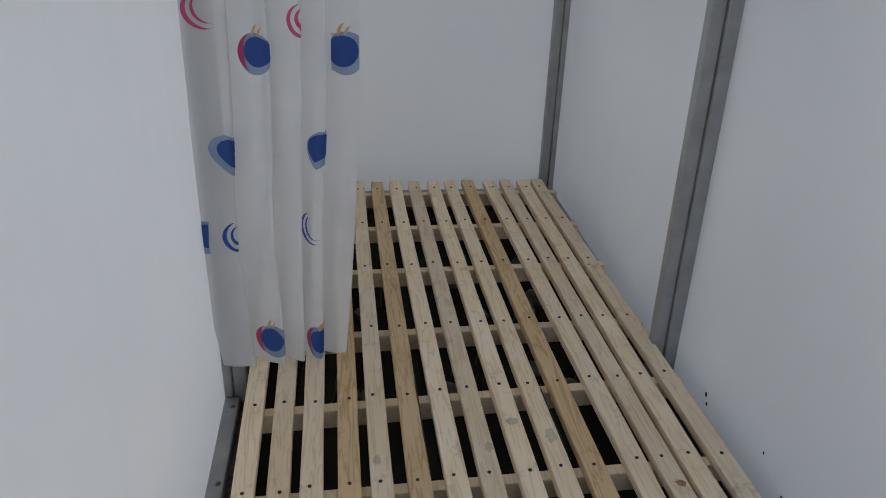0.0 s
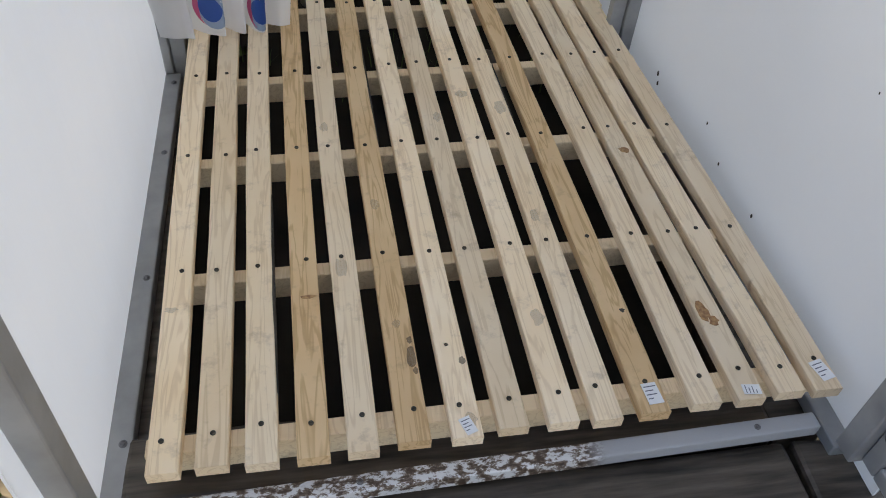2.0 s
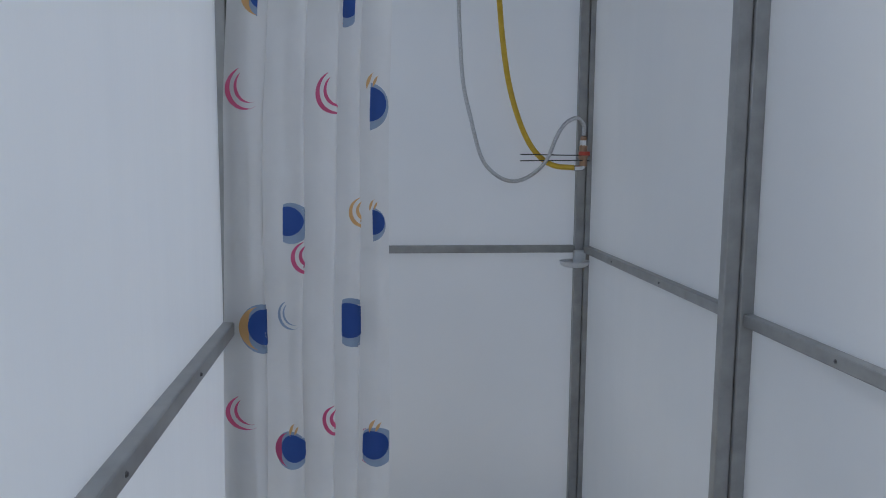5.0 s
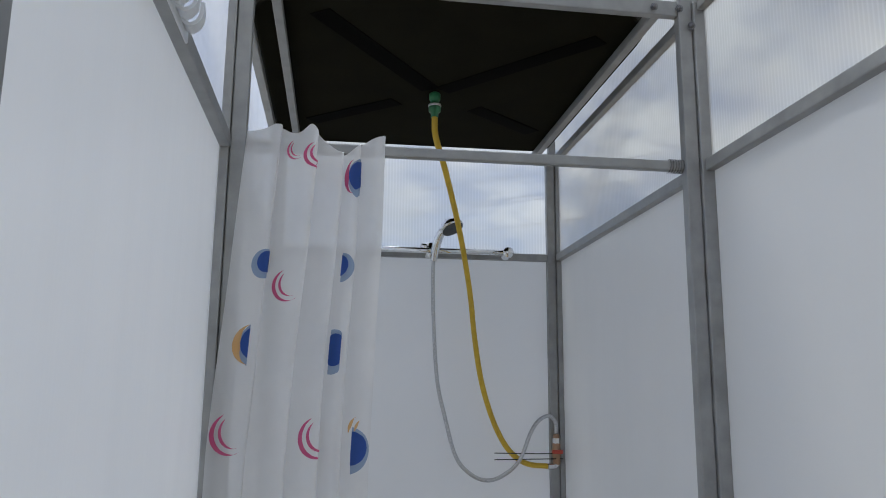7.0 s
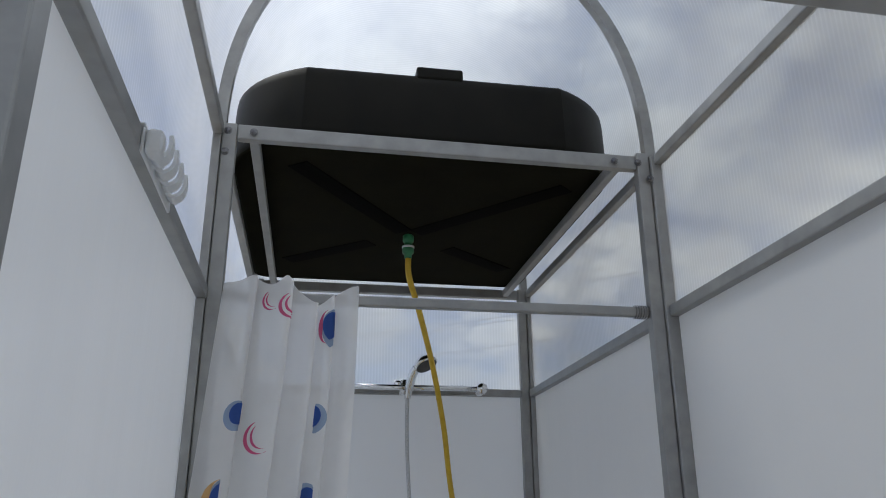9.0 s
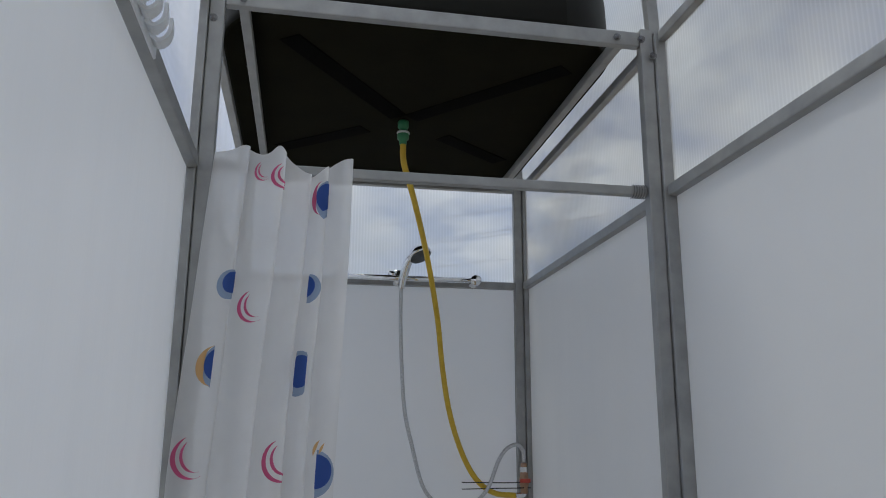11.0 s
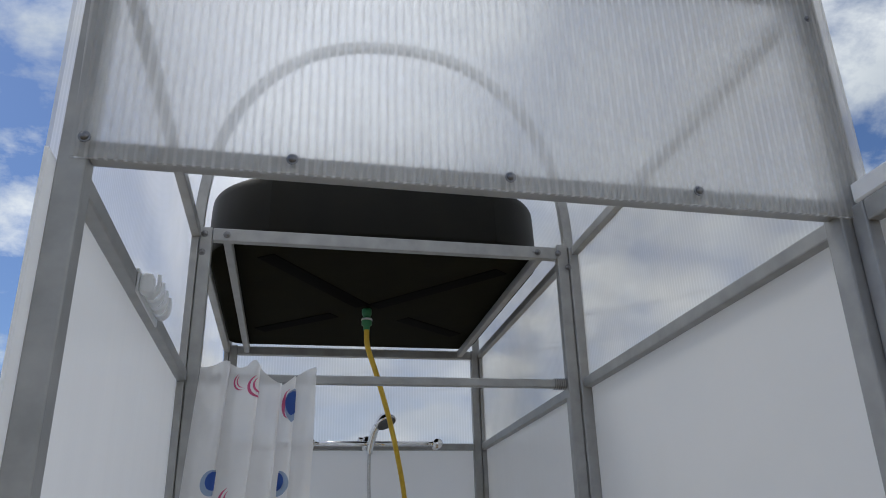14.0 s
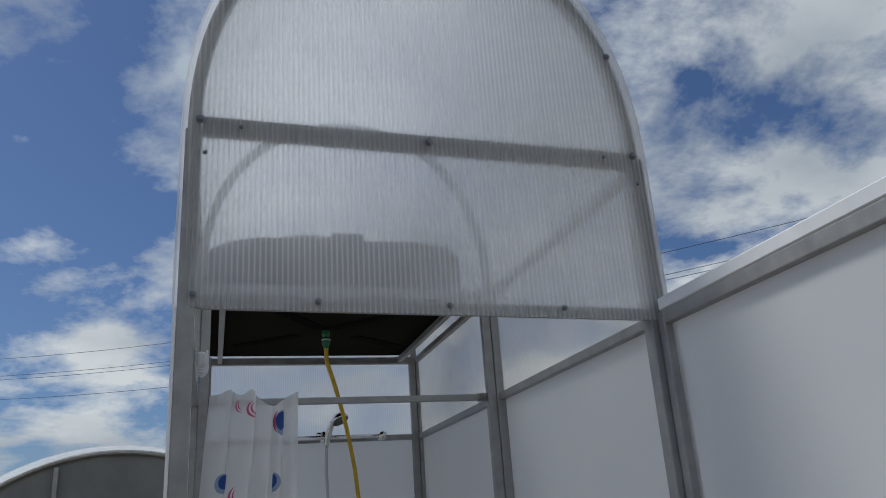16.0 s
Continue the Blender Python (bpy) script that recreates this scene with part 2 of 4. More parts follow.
def cloth_film(name, col, share, clear_share):
    m, n, l, b, o = mat(name)
    t = noise_tex(n, l, 14, 4)
    r = ramp_of(n, l, t.outputs[0], [(0.3, tuple(c * 0.95 for c in col)), (0.7, col)])
    l.new(r.outputs[0], b.inputs["Base Color"])
    b.inputs["Roughness"].default_value = 0.42
    bump_of(n, l, t.outputs[0], b, 0.06)
    tr = n.new("ShaderNodeBsdfTranslucent"); l.new(r.outputs[0], tr.inputs[0])
    mx = n.new("ShaderNodeMixShader"); mx.inputs[0].default_value = share
    l.new(b.outputs[0], mx.inputs[1]); l.new(tr.outputs[0], mx.inputs[2])
    tp = n.new("ShaderNodeBsdfTransparent")
    m2 = n.new("ShaderNodeMixShader"); m2.inputs[0].default_value = clear_share
    l.new(mx.outputs[0], m2.inputs[1]); l.new(tp.outputs[0], m2.inputs[2]); l.new(m2.outputs[0], o.inputs[0])
    return m


def flaking(name):
    """Grey tube with torn white film and brown dirt on it."""
    m, n, l, b, o = mat(name)
    t = noise_tex(n, l, 55, 8, 0.7, stretch=(1, 1.8, 1))
    big = noise_tex(n, l, 2.4, 2)
    r = ramp_of(n, l, t.outputs[0], [(0.42, (0.07, 0.045, 0.03)), (0.49, (0.20, 0.15, 0.11)), (0.53, (0.70, 0.70, 0.69)), (0.8, (0.78, 0.78, 0.77))])
    tc = n.new("ShaderNodeTexCoord"); sp = n.new("ShaderNodeSeparateXYZ")
    l.new(tc.outputs["Object"], sp.inputs[0])
    along = ramp_of(n, l, sp.outputs["X"], [(0.60, (0, 0, 0)), (0.63, (1, 1, 1))])
    mx = n.new("ShaderNodeMix"); mx.data_type = "RGBA"
    mx.inputs["B"].default_value = (0.42, 0.43, 0.44, 1)
    l.new(along.outputs[0], mx.inputs["Factor"]); l.new(r.outputs[0], mx.inputs["A"])
    l.new(mx.outputs["Result"], b.inputs["Base Color"])
    b.inputs["Roughness"].default_value = 0.5
    bump_of(n, l, t.outputs[0], b, 0.5, 0.002)
    return m


M_TUBE = simple("galvanised_tube", (0.28, 0.285, 0.285), (0.38, 0.385, 0.385), 0.38, 0.3, 18, 0.06)
M_WHITE = white_sheet("opal_polycarbonate", 0.56)
M_CLEAR_X = clear_sheet("clear_polycarbonate_gable", "X", 0.37, 0.64, 0.90, 0.011, 0.02, 0.45)
M_CLEAR_Y = clear_sheet("clear_polycarbonate_roof", "Y", 0.43, 0.48, 0.88, 0.011, 0.0)
M_CLEAR_R = clear_sheet("clear_polycarbonate_rear", "X", 0.42, 0.47, 0.88, 0.011, 0.05)
# greenhouse ends: the shaded interior behind the sheet is put into this grey
M_SHADED_END = simple("shaded_grey_end_sheet", (0.16, 0.17, 0.168), (0.24, 0.25, 0.248), 0.5, 0, 3, 0.05)
M_EDGE = simple("sheet_edge_film", (0.78, 0.80, 0.82), (0.86, 0.87, 0.88), 0.35, 0, 20, 0.03)
M_PINE = pine("pale_pine", (0.90, 0.75, 0.545), (0.83, 0.64, 0.41), 0.13)
M_PINE_O = pine("orange_pine", (0.74, 0.54, 0.31), (0.63, 0.42, 0.21), 0.22)
M_PINE_B = pine("beam_pine", (0.85, 0.70, 0.48), (0.76, 0.59, 0.37), 0.12)
M_SCREW = simple("dark_screw", (0.03, 0.03, 0.03), (0.09, 0.08, 0.06), 0.4, 0.8, 300, 0)
M_ZINC = simple("zinc_bolt", (0.13, 0.13, 0.14), (0.26, 0.26, 0.27), 0.28, 0.9, 200, 0)
M_CHROME = simple("chrome", (0.75, 0.76, 0.78), (0.85, 0.86, 0.87), 0.06, 1.0, 40, 0, rough2=0.1)
M_TANK = simple("black_polyethylene", (0.0055, 0.0055, 0.004), (0.010, 0.0095, 0.007), 0.40, 0, 9, 0.10, spec=0.14)
M_TANK_BASE = simple("black_polyethylene_base", (0.010, 0.0096, 0.006), (0.016, 0.0150, 0.0095), 0.8, 0, 9, 0.08, spec=0.03)
# same plastic made blacker: shade of the sunken cross ribs put into the colour
M_TANK_RIB_SHADE = simple("black_polyethylene_rib_shade", (0.002, 0.002, 0.002), (0.004, 0.004, 0.003), 0.8, 0, 9, 0.05, spec=0.03)
M_CURTAIN = cloth_film("shower_curtain_film", (0.94, 0.94, 0.945), 0.58, 0.13)
M_BLUE = cloth_film("print_blue", (0.03, 0.10, 0.40), 0.35, 0.0)
M_PALE = cloth_film("print_pale_blue", (0.33, 0.44, 0.62), 0.4, 0.1)
M_PINK = cloth_film("print_pink", (0.66, 0.10, 0.25), 0.4, 0.05)
M_ORANGE = cloth_film("print_orange", (0.80, 0.48, 0.20), 0.4, 0.08)
M_YELLOW = simple("yellow_hose", (0.62, 0.40, 0.03), (0.74, 0.50, 0.05), 0.35, 0, 40, 0.04)
M_STEELHOSE = simple("braided_steel", (0.45, 0.46, 0.48), (0.70, 0.71, 0.73), 0.3, 0.85, 260, 0.5)
M_GREEN = simple("green_plastic", (0.02, 0.16, 0.07), (0.03, 0.22, 0.09), 0.35, 0, 60, 0.03)
M_RED = simple("red_tap_handle", (0.50, 0.06, 0.04), (0.60, 0.09, 0.06), 0.35, 0, 60, 0.03)
M_BRASS = simple("dull_brass", (0.36, 0.22, 0.15), (0.50, 0.33, 0.22), 0.35, 0.7, 60, 0.05)
M_PLASTIC = cloth_film("white_plastic", (0.84, 0.86, 0.88), 0.25, 0.0)
M_RUBBER = simple("grey_face", (0.05, 0.055, 0.06), (0.10, 0.105, 0.11), 0.5, 0, 200, 0.2)
M_DARK = simple("dark_wire", (0.03, 0.03, 0.03), (0.05, 0.05, 0.05), 0.5, 0.3, 60, 0)
M_FLAKE = flaking("threshold_flaking_film")
M_SLEEPER = simple("wet_dark_timber", (0.018, 0.014, 0.010), (0.13, 0.105, 0.082), 0.38, 0, 9, 0.7, stretch=(0.7, 7, 7))
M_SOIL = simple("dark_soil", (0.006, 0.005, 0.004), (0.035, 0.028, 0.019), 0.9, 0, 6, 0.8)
M_GROUND = simple("yellow_brown_ground", (0.09, 0.068, 0.038), (0.30, 0.225, 0.13), 0.95, 0, 16, 1.0)
M_GRASS = simple("green_grass", (0.05, 0.09, 0.02), (0.13, 0.18, 0.05), 0.6, 0, 12, 0)
M_STICKER = simple("paper_sticker", (0.78, 0.78, 0.78), (0.85, 0.85, 0.84), 0.6, 0, 90, 0)
M_INK = simple("sticker_ink", (0.10, 0.10, 0.13), (0.16, 0.16, 0.2), 0.6, 0, 90, 0)
M_STONE = simple("rubble", (0.12, 0.10, 0.08), (0.30, 0.27, 0.23), 0.9, 0, 30, 0.5)
M_BARK = simple("larch_bark", (0.03, 0.025, 0.02), (0.08, 0.065, 0.05), 0.9, 0, 12, 0.5)
M_KNOT = simple("pine_knot", (0.20, 0.09, 0.035), (0.50, 0.29, 0.13), 0.6, 0, 160, 0.1)
M_STAIN = cloth_film("dark_bark_smear", (0.15, 0.11, 0.075), 0.0, 0.42)
M_GRIME = cloth_film("smeared_grime", (0.34, 0.25, 0.16), 0.0, 0.76)
M_NEEDLE = simple("conifer_needles", (0.02, 0.035, 0.02), (0.05, 0.075, 0.035), 0.8, 0, 8, 0)


# ---- mesh helpers ----
def part(name, bm, material, parent=None, label="", smooth=False):
    me = bpy.data.meshes.new(name)
    bm.to_mesh(me)
    bm.free()
    me.materials.append(material)
    if smooth:
        for p in me.polygons:
            p.use_smooth = True
    ob = new(name, me)
    if parent:
        ob.parent = parent
    if label:
        ob["label"] = label
    return ob


def holder(name, place=(0, 0, 0)):
    e = new(name)
    e.empty_display_size = 0.05
    e.location = place
    return e


def add_box(bm, lo, hi, bevel=0.0, seg=1):
    c = [(a + b) / 2 for a, b in zip(lo, hi)]
    s = [abs(b - a) for a, b in zip(lo, hi)]
    vs = bmesh.ops.create_cube(bm, size=1, matrix=Matrix.Translation(c) @ Matrix.Diagonal((*s, 1)))["verts"]
    if bevel:
        es = list({e for v in vs for e in v.link_edges})
        bmesh.ops.bevel(bm, geom=es, offset=bevel, segments=seg, profile=0.5, affect="EDGES")
    return bm


def box(lo, hi, bevel=0.0, seg=1):
    return add_box(bmesh.new(), lo, hi, bevel, seg)


def smooth_path(pts, n=8):
    """Catmull-Rom through the points."""
    p = [Vector(q) for q in pts]
    p = [2 * p[0] - p[1]] + p + [2 * p[-1] - p[-2]]
    out = []
    for i in range(1, len(p) - 2):
        for k in range(n):
            t = k / n
            a, b, c, d = p[i - 1], p[i], p[i + 1], p[i + 2]
            out.append(0.5 * ((2 * b) + (c - a) * t + (2 * a - 5 * b + 4 * c - d) * t * t + (3 * b - a - 3 * c + d) * t ** 3))
    out.append(p[-2])
    return out


def pipe(bm, pts, radius, sides=10, radii=None):
    rings = []
    up = Vector((0.13, 0.31, 0.94)).normalized()
    for i, p in enumerate(pts):
        d = (Vector(pts[min(i + 1, len(pts) - 1)]) - Vector(pts[max(i - 1, 0)])).normalized()
        a = d.cross(up)
        if a.length < 1e-3:
            a = d.cross(Vector((1, 0, 0)))
        a.normalize()
        b = d.cross(a).normalized()
        r = radii[i] if radii else radius
        rings.append([bm.verts.new(Vector(p) + (a * math.cos(2 * math.pi * k / sides) + b * math.sin(2 * math.pi * k / sides)) * r) for k in range(sides)])
    for r0, r1 in zip(rings, rings[1:]):
        for k in range(sides):
            bm.faces.new((r0[k], r0[(k + 1) % sides], r1[(k + 1) % sides], r1[k]))
    bm.faces.new(rings[0][::-1])
    bm.faces.new(rings[-1])
    return bm


def cyl(bm, a, b, r0, r1=None, sides=14):
    return pipe(bm, [Vector(a), Vector(b)], r0, sides, [r0, r1 if r1 is not None else r0])


def turned(bm, profile, m, sides=20):
    """Turn (radius, height) pairs round the z axis of m."""
    rings = []
    for r, h in profile:
        rings.append([bm.verts.new(m @ Vector((r * math.cos(2 * math.pi * k / sides), r * math.sin(2 * math.pi * k / sides), h))) for k in range(sides)])
    for r0, r1 in zip(rings, rings[1:]):
        for k in range(sides):
            bm.faces.new((r0[k], r0[(k + 1) % sides], r1[(k + 1) % sides], r1[k]))
    bm.faces.new(rings[0][::-1])
    bm.faces.new(rings[-1])
    return bm


# ---- the plan, metres ----
XL, XR = -0.013, 0.980            # post centres
YF, YM, YR = -0.128, 0.958, 2.145  # front, middle and rear frame
Z0 = -0.112                        # foot of the walls
ZMID, ZRAIL, ZTOP = 0.927, 1.953, 2.332
XRM = 0.968                        # the right middle post stands a little inwards
ZF1, ZF2 = 1.978, 2.362            # front cross bars
XC = (XL + XR) / 2
ARCH_XC = 0.477
ARCH_A, ARCH_B, ARCH_N = 0.510, 0.636, 2.25


def arch_point(a, grow=0.0):
    ca, sa = math.cos(a), math.sin(a)
    x = ARCH_XC - (ARCH_A + grow) * math.copysign(abs(ca) ** (2 / ARCH_N), ca)
    return x, ZTOP + 0.01 + (ARCH_B + grow) * abs(sa) ** (2 / ARCH_N)


# ---- ground ----
def ground_height(x, y):
    h = -0.30 + 0.03 * noise.noise((x * 1.3, y * 1.3, 0)) + 0.012 * noise.noise((x * 7, y * 7, 3))
    return h


def build_ground():
    bm = bmesh.new()
    n = 90
    span = [math.copysign(abs(k / n) ** 3.2 * 400, k) + 0.5 for k in range(-n, n + 1)]
    vs = [[bm.verts.new((x, y + 0.5, ground_height(x, y + 0.5))) for x in span] for y in span]
    for i in range(2 * n):
        for j in range(2 * n):
            bm.faces.new((vs[i][j], vs[i][j + 1], vs[i + 1][j + 1], vs[i + 1][j]))
    return tagged(part("ground", bm, M_GROUND, smooth=True), "yellow-brown bare earth round the cabin", "ground", kind="structure")


build_ground()
# near-black bed below the slats, far darker than the open ground
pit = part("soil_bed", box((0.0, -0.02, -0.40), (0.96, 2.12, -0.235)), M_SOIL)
tagged(pit, "near-black soil under the slatted floor", "soil", kind="structure")


# ---- frame ----
frame_root = tagged(holder("cabin_frame", (XC, YM, Z0)), "grey galvanised steel tube frame of the shower cabin", "frame", kind="structure")
frame_root.location = (0, 0, 0)


def tube(name, lo, hi, parent=None, m=None, label=""):
    return part(name, box(lo, hi, 0.003, 2), m or M_TUBE, parent or frame_root, label)


def slant(ob, left, right):
    """Hand-built bars hang a little out of level: lift the left and right end."""
    for v in ob.data.vertices:
        u = (v.co.x - XL) / (XR - XL)
        v.co.z += left + (right - left) * u
    return ob


for x in (XL, XR):
    o = -1 if x == XL else 1        # outwards

    def across(a, b):
        return sorted((x + o * a, x + o * b))

    x0, x1 = across(0.004, 0.0370) if o < 0 else across(-0.012, 0.0330)
    tube("post", (x0, YF - 0.016, -0.064), (x1, YF + 0.020, ZTOP + 0.02))
    for y in (YM, YR):
        inwards = XR - XRM if o > 0 and y == YM else 0.0
        x0, x1 = across(-0.018 - inwards, 0.0135 - inwards)
        tube("post", (x0, y - 0.013, Z0), (x1, y + 0.014, ZTOP + 0.02))
        x0, x1 = across(0.0145 - inwards, 0.033)
        tube("panel_joint", (x0, y - 0.020, Z0), (x1, y + 0.018, ZTOP + 0.01))
    x0, x1 = across(0.010, 0.033)
    for y0, y1 in ((YF + 0.0205, YM - 0.0205), (YM + 0.0185, YR - 0.0205)):
        for z, h in ((ZMID, 0.013), (ZRAIL, 0.013), (ZTOP, 0.013)):
            tube("side_rail", (x0, y0, z - h), (x1, y1, z + h))
        s0, s1 = across(0.000, 0.033)
        tube("sill_rail", (s0, y0, Z0), (s1, y1, Z0 + 0.025))
xi0, xi1, xm1 = XL + 0.0185, XR - 0.0185, XRM - 0.0185
slant(tube("front_bar", (XL - 0.0035, YF - 0.015, ZF1 - 0.012), (XR - 0.0125, YF + 0.010, ZF1 + 0.012)), 0.0, -0.017)
slant(tube("front_bar", (XL - 0.0035, YF - 0.015, ZF2 - 0.020), (XR - 0.0125, YF + 0.010, ZF2 + 0.020)), 0.0, -0.015)
tube("curtain_bar", (xi0, YM - 0.006, ZRAIL - 0.011), (xm1, YM + 0.014, ZRAIL + 0.011))
slant(tube("tank_bar", (xi0, YM - 0.010, ZTOP - 0.020), (xm1, YM + 0.012, ZTOP + 0.016)), 0.004, -0.005)
tube("tank_bar", (xi0, YR - 0.012, ZTOP - 0.018), (xi1, YR + 0.012, ZTOP + 0.016))
tube("rear_rail", (xi0, YR - 0.012, ZRAIL - 0.013), (xi1, YR + 0.012, ZRAIL + 0.013))
tube("rear_rail", (xi0, YR - 0.012, ZMID - 0.013), (xi1, YR + 0.012, ZMID + 0.013))
tube("sill_rail", (xi0, YR - 0.012, Z0), (xi1, YR + 0.012, Z0 + 0.025))
for x in (XL + 0.055, XR - 0.068):
    tube("tank_bearer", (x - 0.011, YM + 0.0125, ZTOP - 0.012), (x + 0.011, YR - 0.0125, ZTOP + 0.014))


def arch_tube(y, w=0.026, d=0.024):
    bm = bmesh.new()
    rings = []
    steps = 44
    for k in range(steps + 1):
        a = math.pi * k / steps
        a = a - 0.12 * math.sin(4 * a) * 0.5
        xo, zo = arch_point(a, w / 2)
        xi, zi = arch_point(a, -w / 2)
        rings.append([bm.verts.new(c) for c in ((xo, y - d / 2, zo), (xo, y + d / 2, zo), (xi, y + d / 2, zi), (xi, y - d / 2, zi))])
    for r0, r1 in zip(rings, rings[1:]):
        for k in range(4):
            bm.faces.new((r0[k], r0[(k + 1) % 4], r1[(k + 1) % 4], r1[k]))
    bm.faces.new(rings[0][::-1]); bm.faces.new(rings[-1])
    bmesh.ops.recalc_face_normals(bm, faces=bm.faces)
    return part("arch", bm, M_TUBE, frame_root)


for y in (YF - 0.002, YM, YR):
    arch_tube(y)


def bolt_mesh(r=0.0075):
    bm = bmesh.new()
    turned(bm, [(r * 1.45, 0), (r * 1.45, 0.0015), (r, 0.0018), (r * 0.95, 0.0045), (r * 0.55, 0.006), (0.0005, 0.0062)], Matrix(), 12)
    me = bpy.data.meshes.new("bolt")
    bm.to_mesh(me); bm.free()
    me.materials.append(M_ZINC)
    return me


BOLT = bolt_mesh(0.006)


def bolt(x, y, z, normal, parent, size=1.0):
    ob = new("bolt", BOLT)
    ob.parent = parent
    ob.matrix_basis = Matrix.Translation((x, y, z)) @ Vector(normal).to_track_quat("Z", "Y").to_matrix().to_4x4() @ Matrix.Scale(size, 4)
    return ob


for x, z in ((-0.014, ZTOP), (0.042, ZTOP), (0.892, ZTOP - 0.008), (0.952, ZTOP - 0.008)):
    bolt(x, YM - 0.0132, z, (0, -1, 0), frame_root, 1.05)
for x in (XL - 0.004, XRM + 0.008):
    bolt(x, YM - 0.0202 if x > 0.5 else YM - 0.0132, ZTOP - 0.052, (0, -1, 0), frame_root, 1.05)
for x in (XL, XR):
    s = 1 if x == XL else -1
    for y in (0.02, 0.33, 0.66, 0.90):
        bolt(x - s * 0.012, y, Z0 + 0.0252, (0, 0, 1), frame_root, 0.7)
    for y in (0.25, 0.62, 1.4, 1.8):
        bolt(x - s * 0.0095, y, ZMID, (s, 0, 0), frame_root, 0.45)

# ---- sheets ----
wall_left = tagged(holder("wall_left"), "opal white twin-wall polycarbonate side wall", "wall", kind="structure")
wall_right = tagged(holder("wall_right"), "opal white twin-wall polycarbonate side wall", "wall", kind="structure")
wall_rear = tagged(holder("wall_rear"), "opal white polycarbonate rear wall with clear upper light", "wall", kind="structure")
for x, w in ((XL - 0.0415, wall_left), (XR + 0.0335, wall_right)):
    for y0, y1 in ((YF - 0.046, YM - 0.002), (YM + 0.002, YR + 0.018)):
        part("panel", box((x, y0, Z0 - 0.01), (x + 0.004, y1, ZRAIL + 0.008)), M_WHITE, w)
part("panel", box((XL - 0.0330, YR + 0.0185, Z0 - 0.01), (XR + 0.0330, YR + 0.0225, ZRAIL + 0.006)), M_WHITE, wall_rear)


def gable(y, z0, material, parent, name, drop=0.0):
    """A clear sheet cut to the arch."""
    bm = bmesh.new()
    outline = [(XL - 0.021, z0)]
    for k in range(41):
        outline.append(arch_point(math.pi * k / 40, 0.012))
    outline.append((XR + 0.021, z0 - drop))
    f = [bm.verts.new((x, y, z)) for x, z in outline]
    b = [bm.verts.new((x, y + 0.005, z)) for x, z in outline]
    bm.faces.new(f); bm.faces.new(b[::-1])
    n = len(f)
    for k in range(n):
        bm.faces.new((f[k], b[k], b[(k + 1) % n], f[(k + 1) % n]))
    bmesh.ops.recalc_face_normals(bm, faces=bm.faces)
    return part(name, bm, material, parent)


gable_front = tagged(holder("gable_front"), "clear ribbed polycarbonate gable sheet bolted over the doorway", "gable", kind="structure")
gable(YF - 0.024, ZF1 - 0.016, M_CLEAR_X, gable_front, "sheet", 0.018)
gable(YR + 0.0190, ZRAIL + 0.010, M_CLEAR_R, wall_rear, "upper_light")
yb = YF - 0.0245
for x, z in ((-0.021, 1.988), (0.219, 1.976), (0.494, 1.971), (0.755, 1.969)):
    bolt(x, yb, z, (0, -1, 0), gable_front, 0.85)
for x, z in ((-0.021, 2.368), (0.470, 2.351), (0.983, 2.353)):
    bolt(x, yb, z, (0, -1, 0), gable_front, 1.2)
for x, z in ((XL + 0.075, 2.356), (XR - 0.075, 2.346), (XL + 0.004, 2.292), (XR + 0.006, 2.280)):
    bolt(x, yb, z, (0, -1, 0), gable_front, 0.6)
for x, z in ((0.028, 2.700), (0.305, 2.954), (0.505, 2.976), (0.767, 2.886), (0.953, 2.630)):
    bolt(x, yb, z, (0, -1, 0), gable_front, 1.05)


def roof_sheet():
    """One clear sheet bent over the arches from side rail to side rail."""
    bm = bmesh.new()
    prof = []
    for g in (0.0205, 0.0255):
        line = [(ARCH_XC - ARCH_A - g, ZRAIL + 0.010)]
        line += [arch_point(math.pi * k / 48, g) for k in range(49)]
        line.append((ARCH_XC + ARCH_A + g, ZRAIL + 0.010))
        prof.append(line)
    y0, y1 = YF - 0.032, YR + 0.030
    rows = [[[bm.verts.new((x, y, z)) for x, z in line] for line in prof] for y in (y0, y1)]
    n = len(prof[0])
    for k in range(n - 1):
        for j in (0, 1):
            bm.faces.new((rows[0][j][k], rows[1][j][k], rows[1][j][k + 1], rows[0][j][k + 1]))
        for r in (0, 1):
            bm.faces.new((rows[r][0][k], rows[r][0][k + 1], rows[r][1][k + 1], rows[r][1][k]))
    for k in (0, n - 1):
        bm.faces.new((rows[0][0][k], rows[1][0][k], rows[1][1][k], rows[0][1][k]))
    bmesh.ops.recalc_face_normals(bm, faces=bm.faces)
    ob = part("roof", bm, M_CLEAR_Y, smooth=False)
    for p in ob.data.polygons:
        p.use_smooth = abs(p.normal.y) < 0.5
    return tagged(ob, "clear twin-wall polycarbonate roof sheet bent over arches", "roof", kind="structure")


roof_sheet()

# ---- open door ----
XD = 0.984
door = tagged(holder("door_1", (0, 0, 0)), "open white polycarbonate door with grey steel frame", "door", kind="structure")
DY0, DY1, DZ0, DZ1 = -1.12, YF - 0.017, -0.055, 1.962
part("door_panel", box((XD + 0.0215, DY0, DZ0), (XD + 0.0255, DY1 - 0.034, DZ1 + 0.030)), M_WHITE, door)
tube("hinge_stile", (XD, DY1 - 0.028, DZ0), (XD + 0.021, DY1, DZ1), door)
tube("latch_stile", (XD, DY0, DZ0), (XD + 0.021, DY0 + 0.028, DZ1), door)
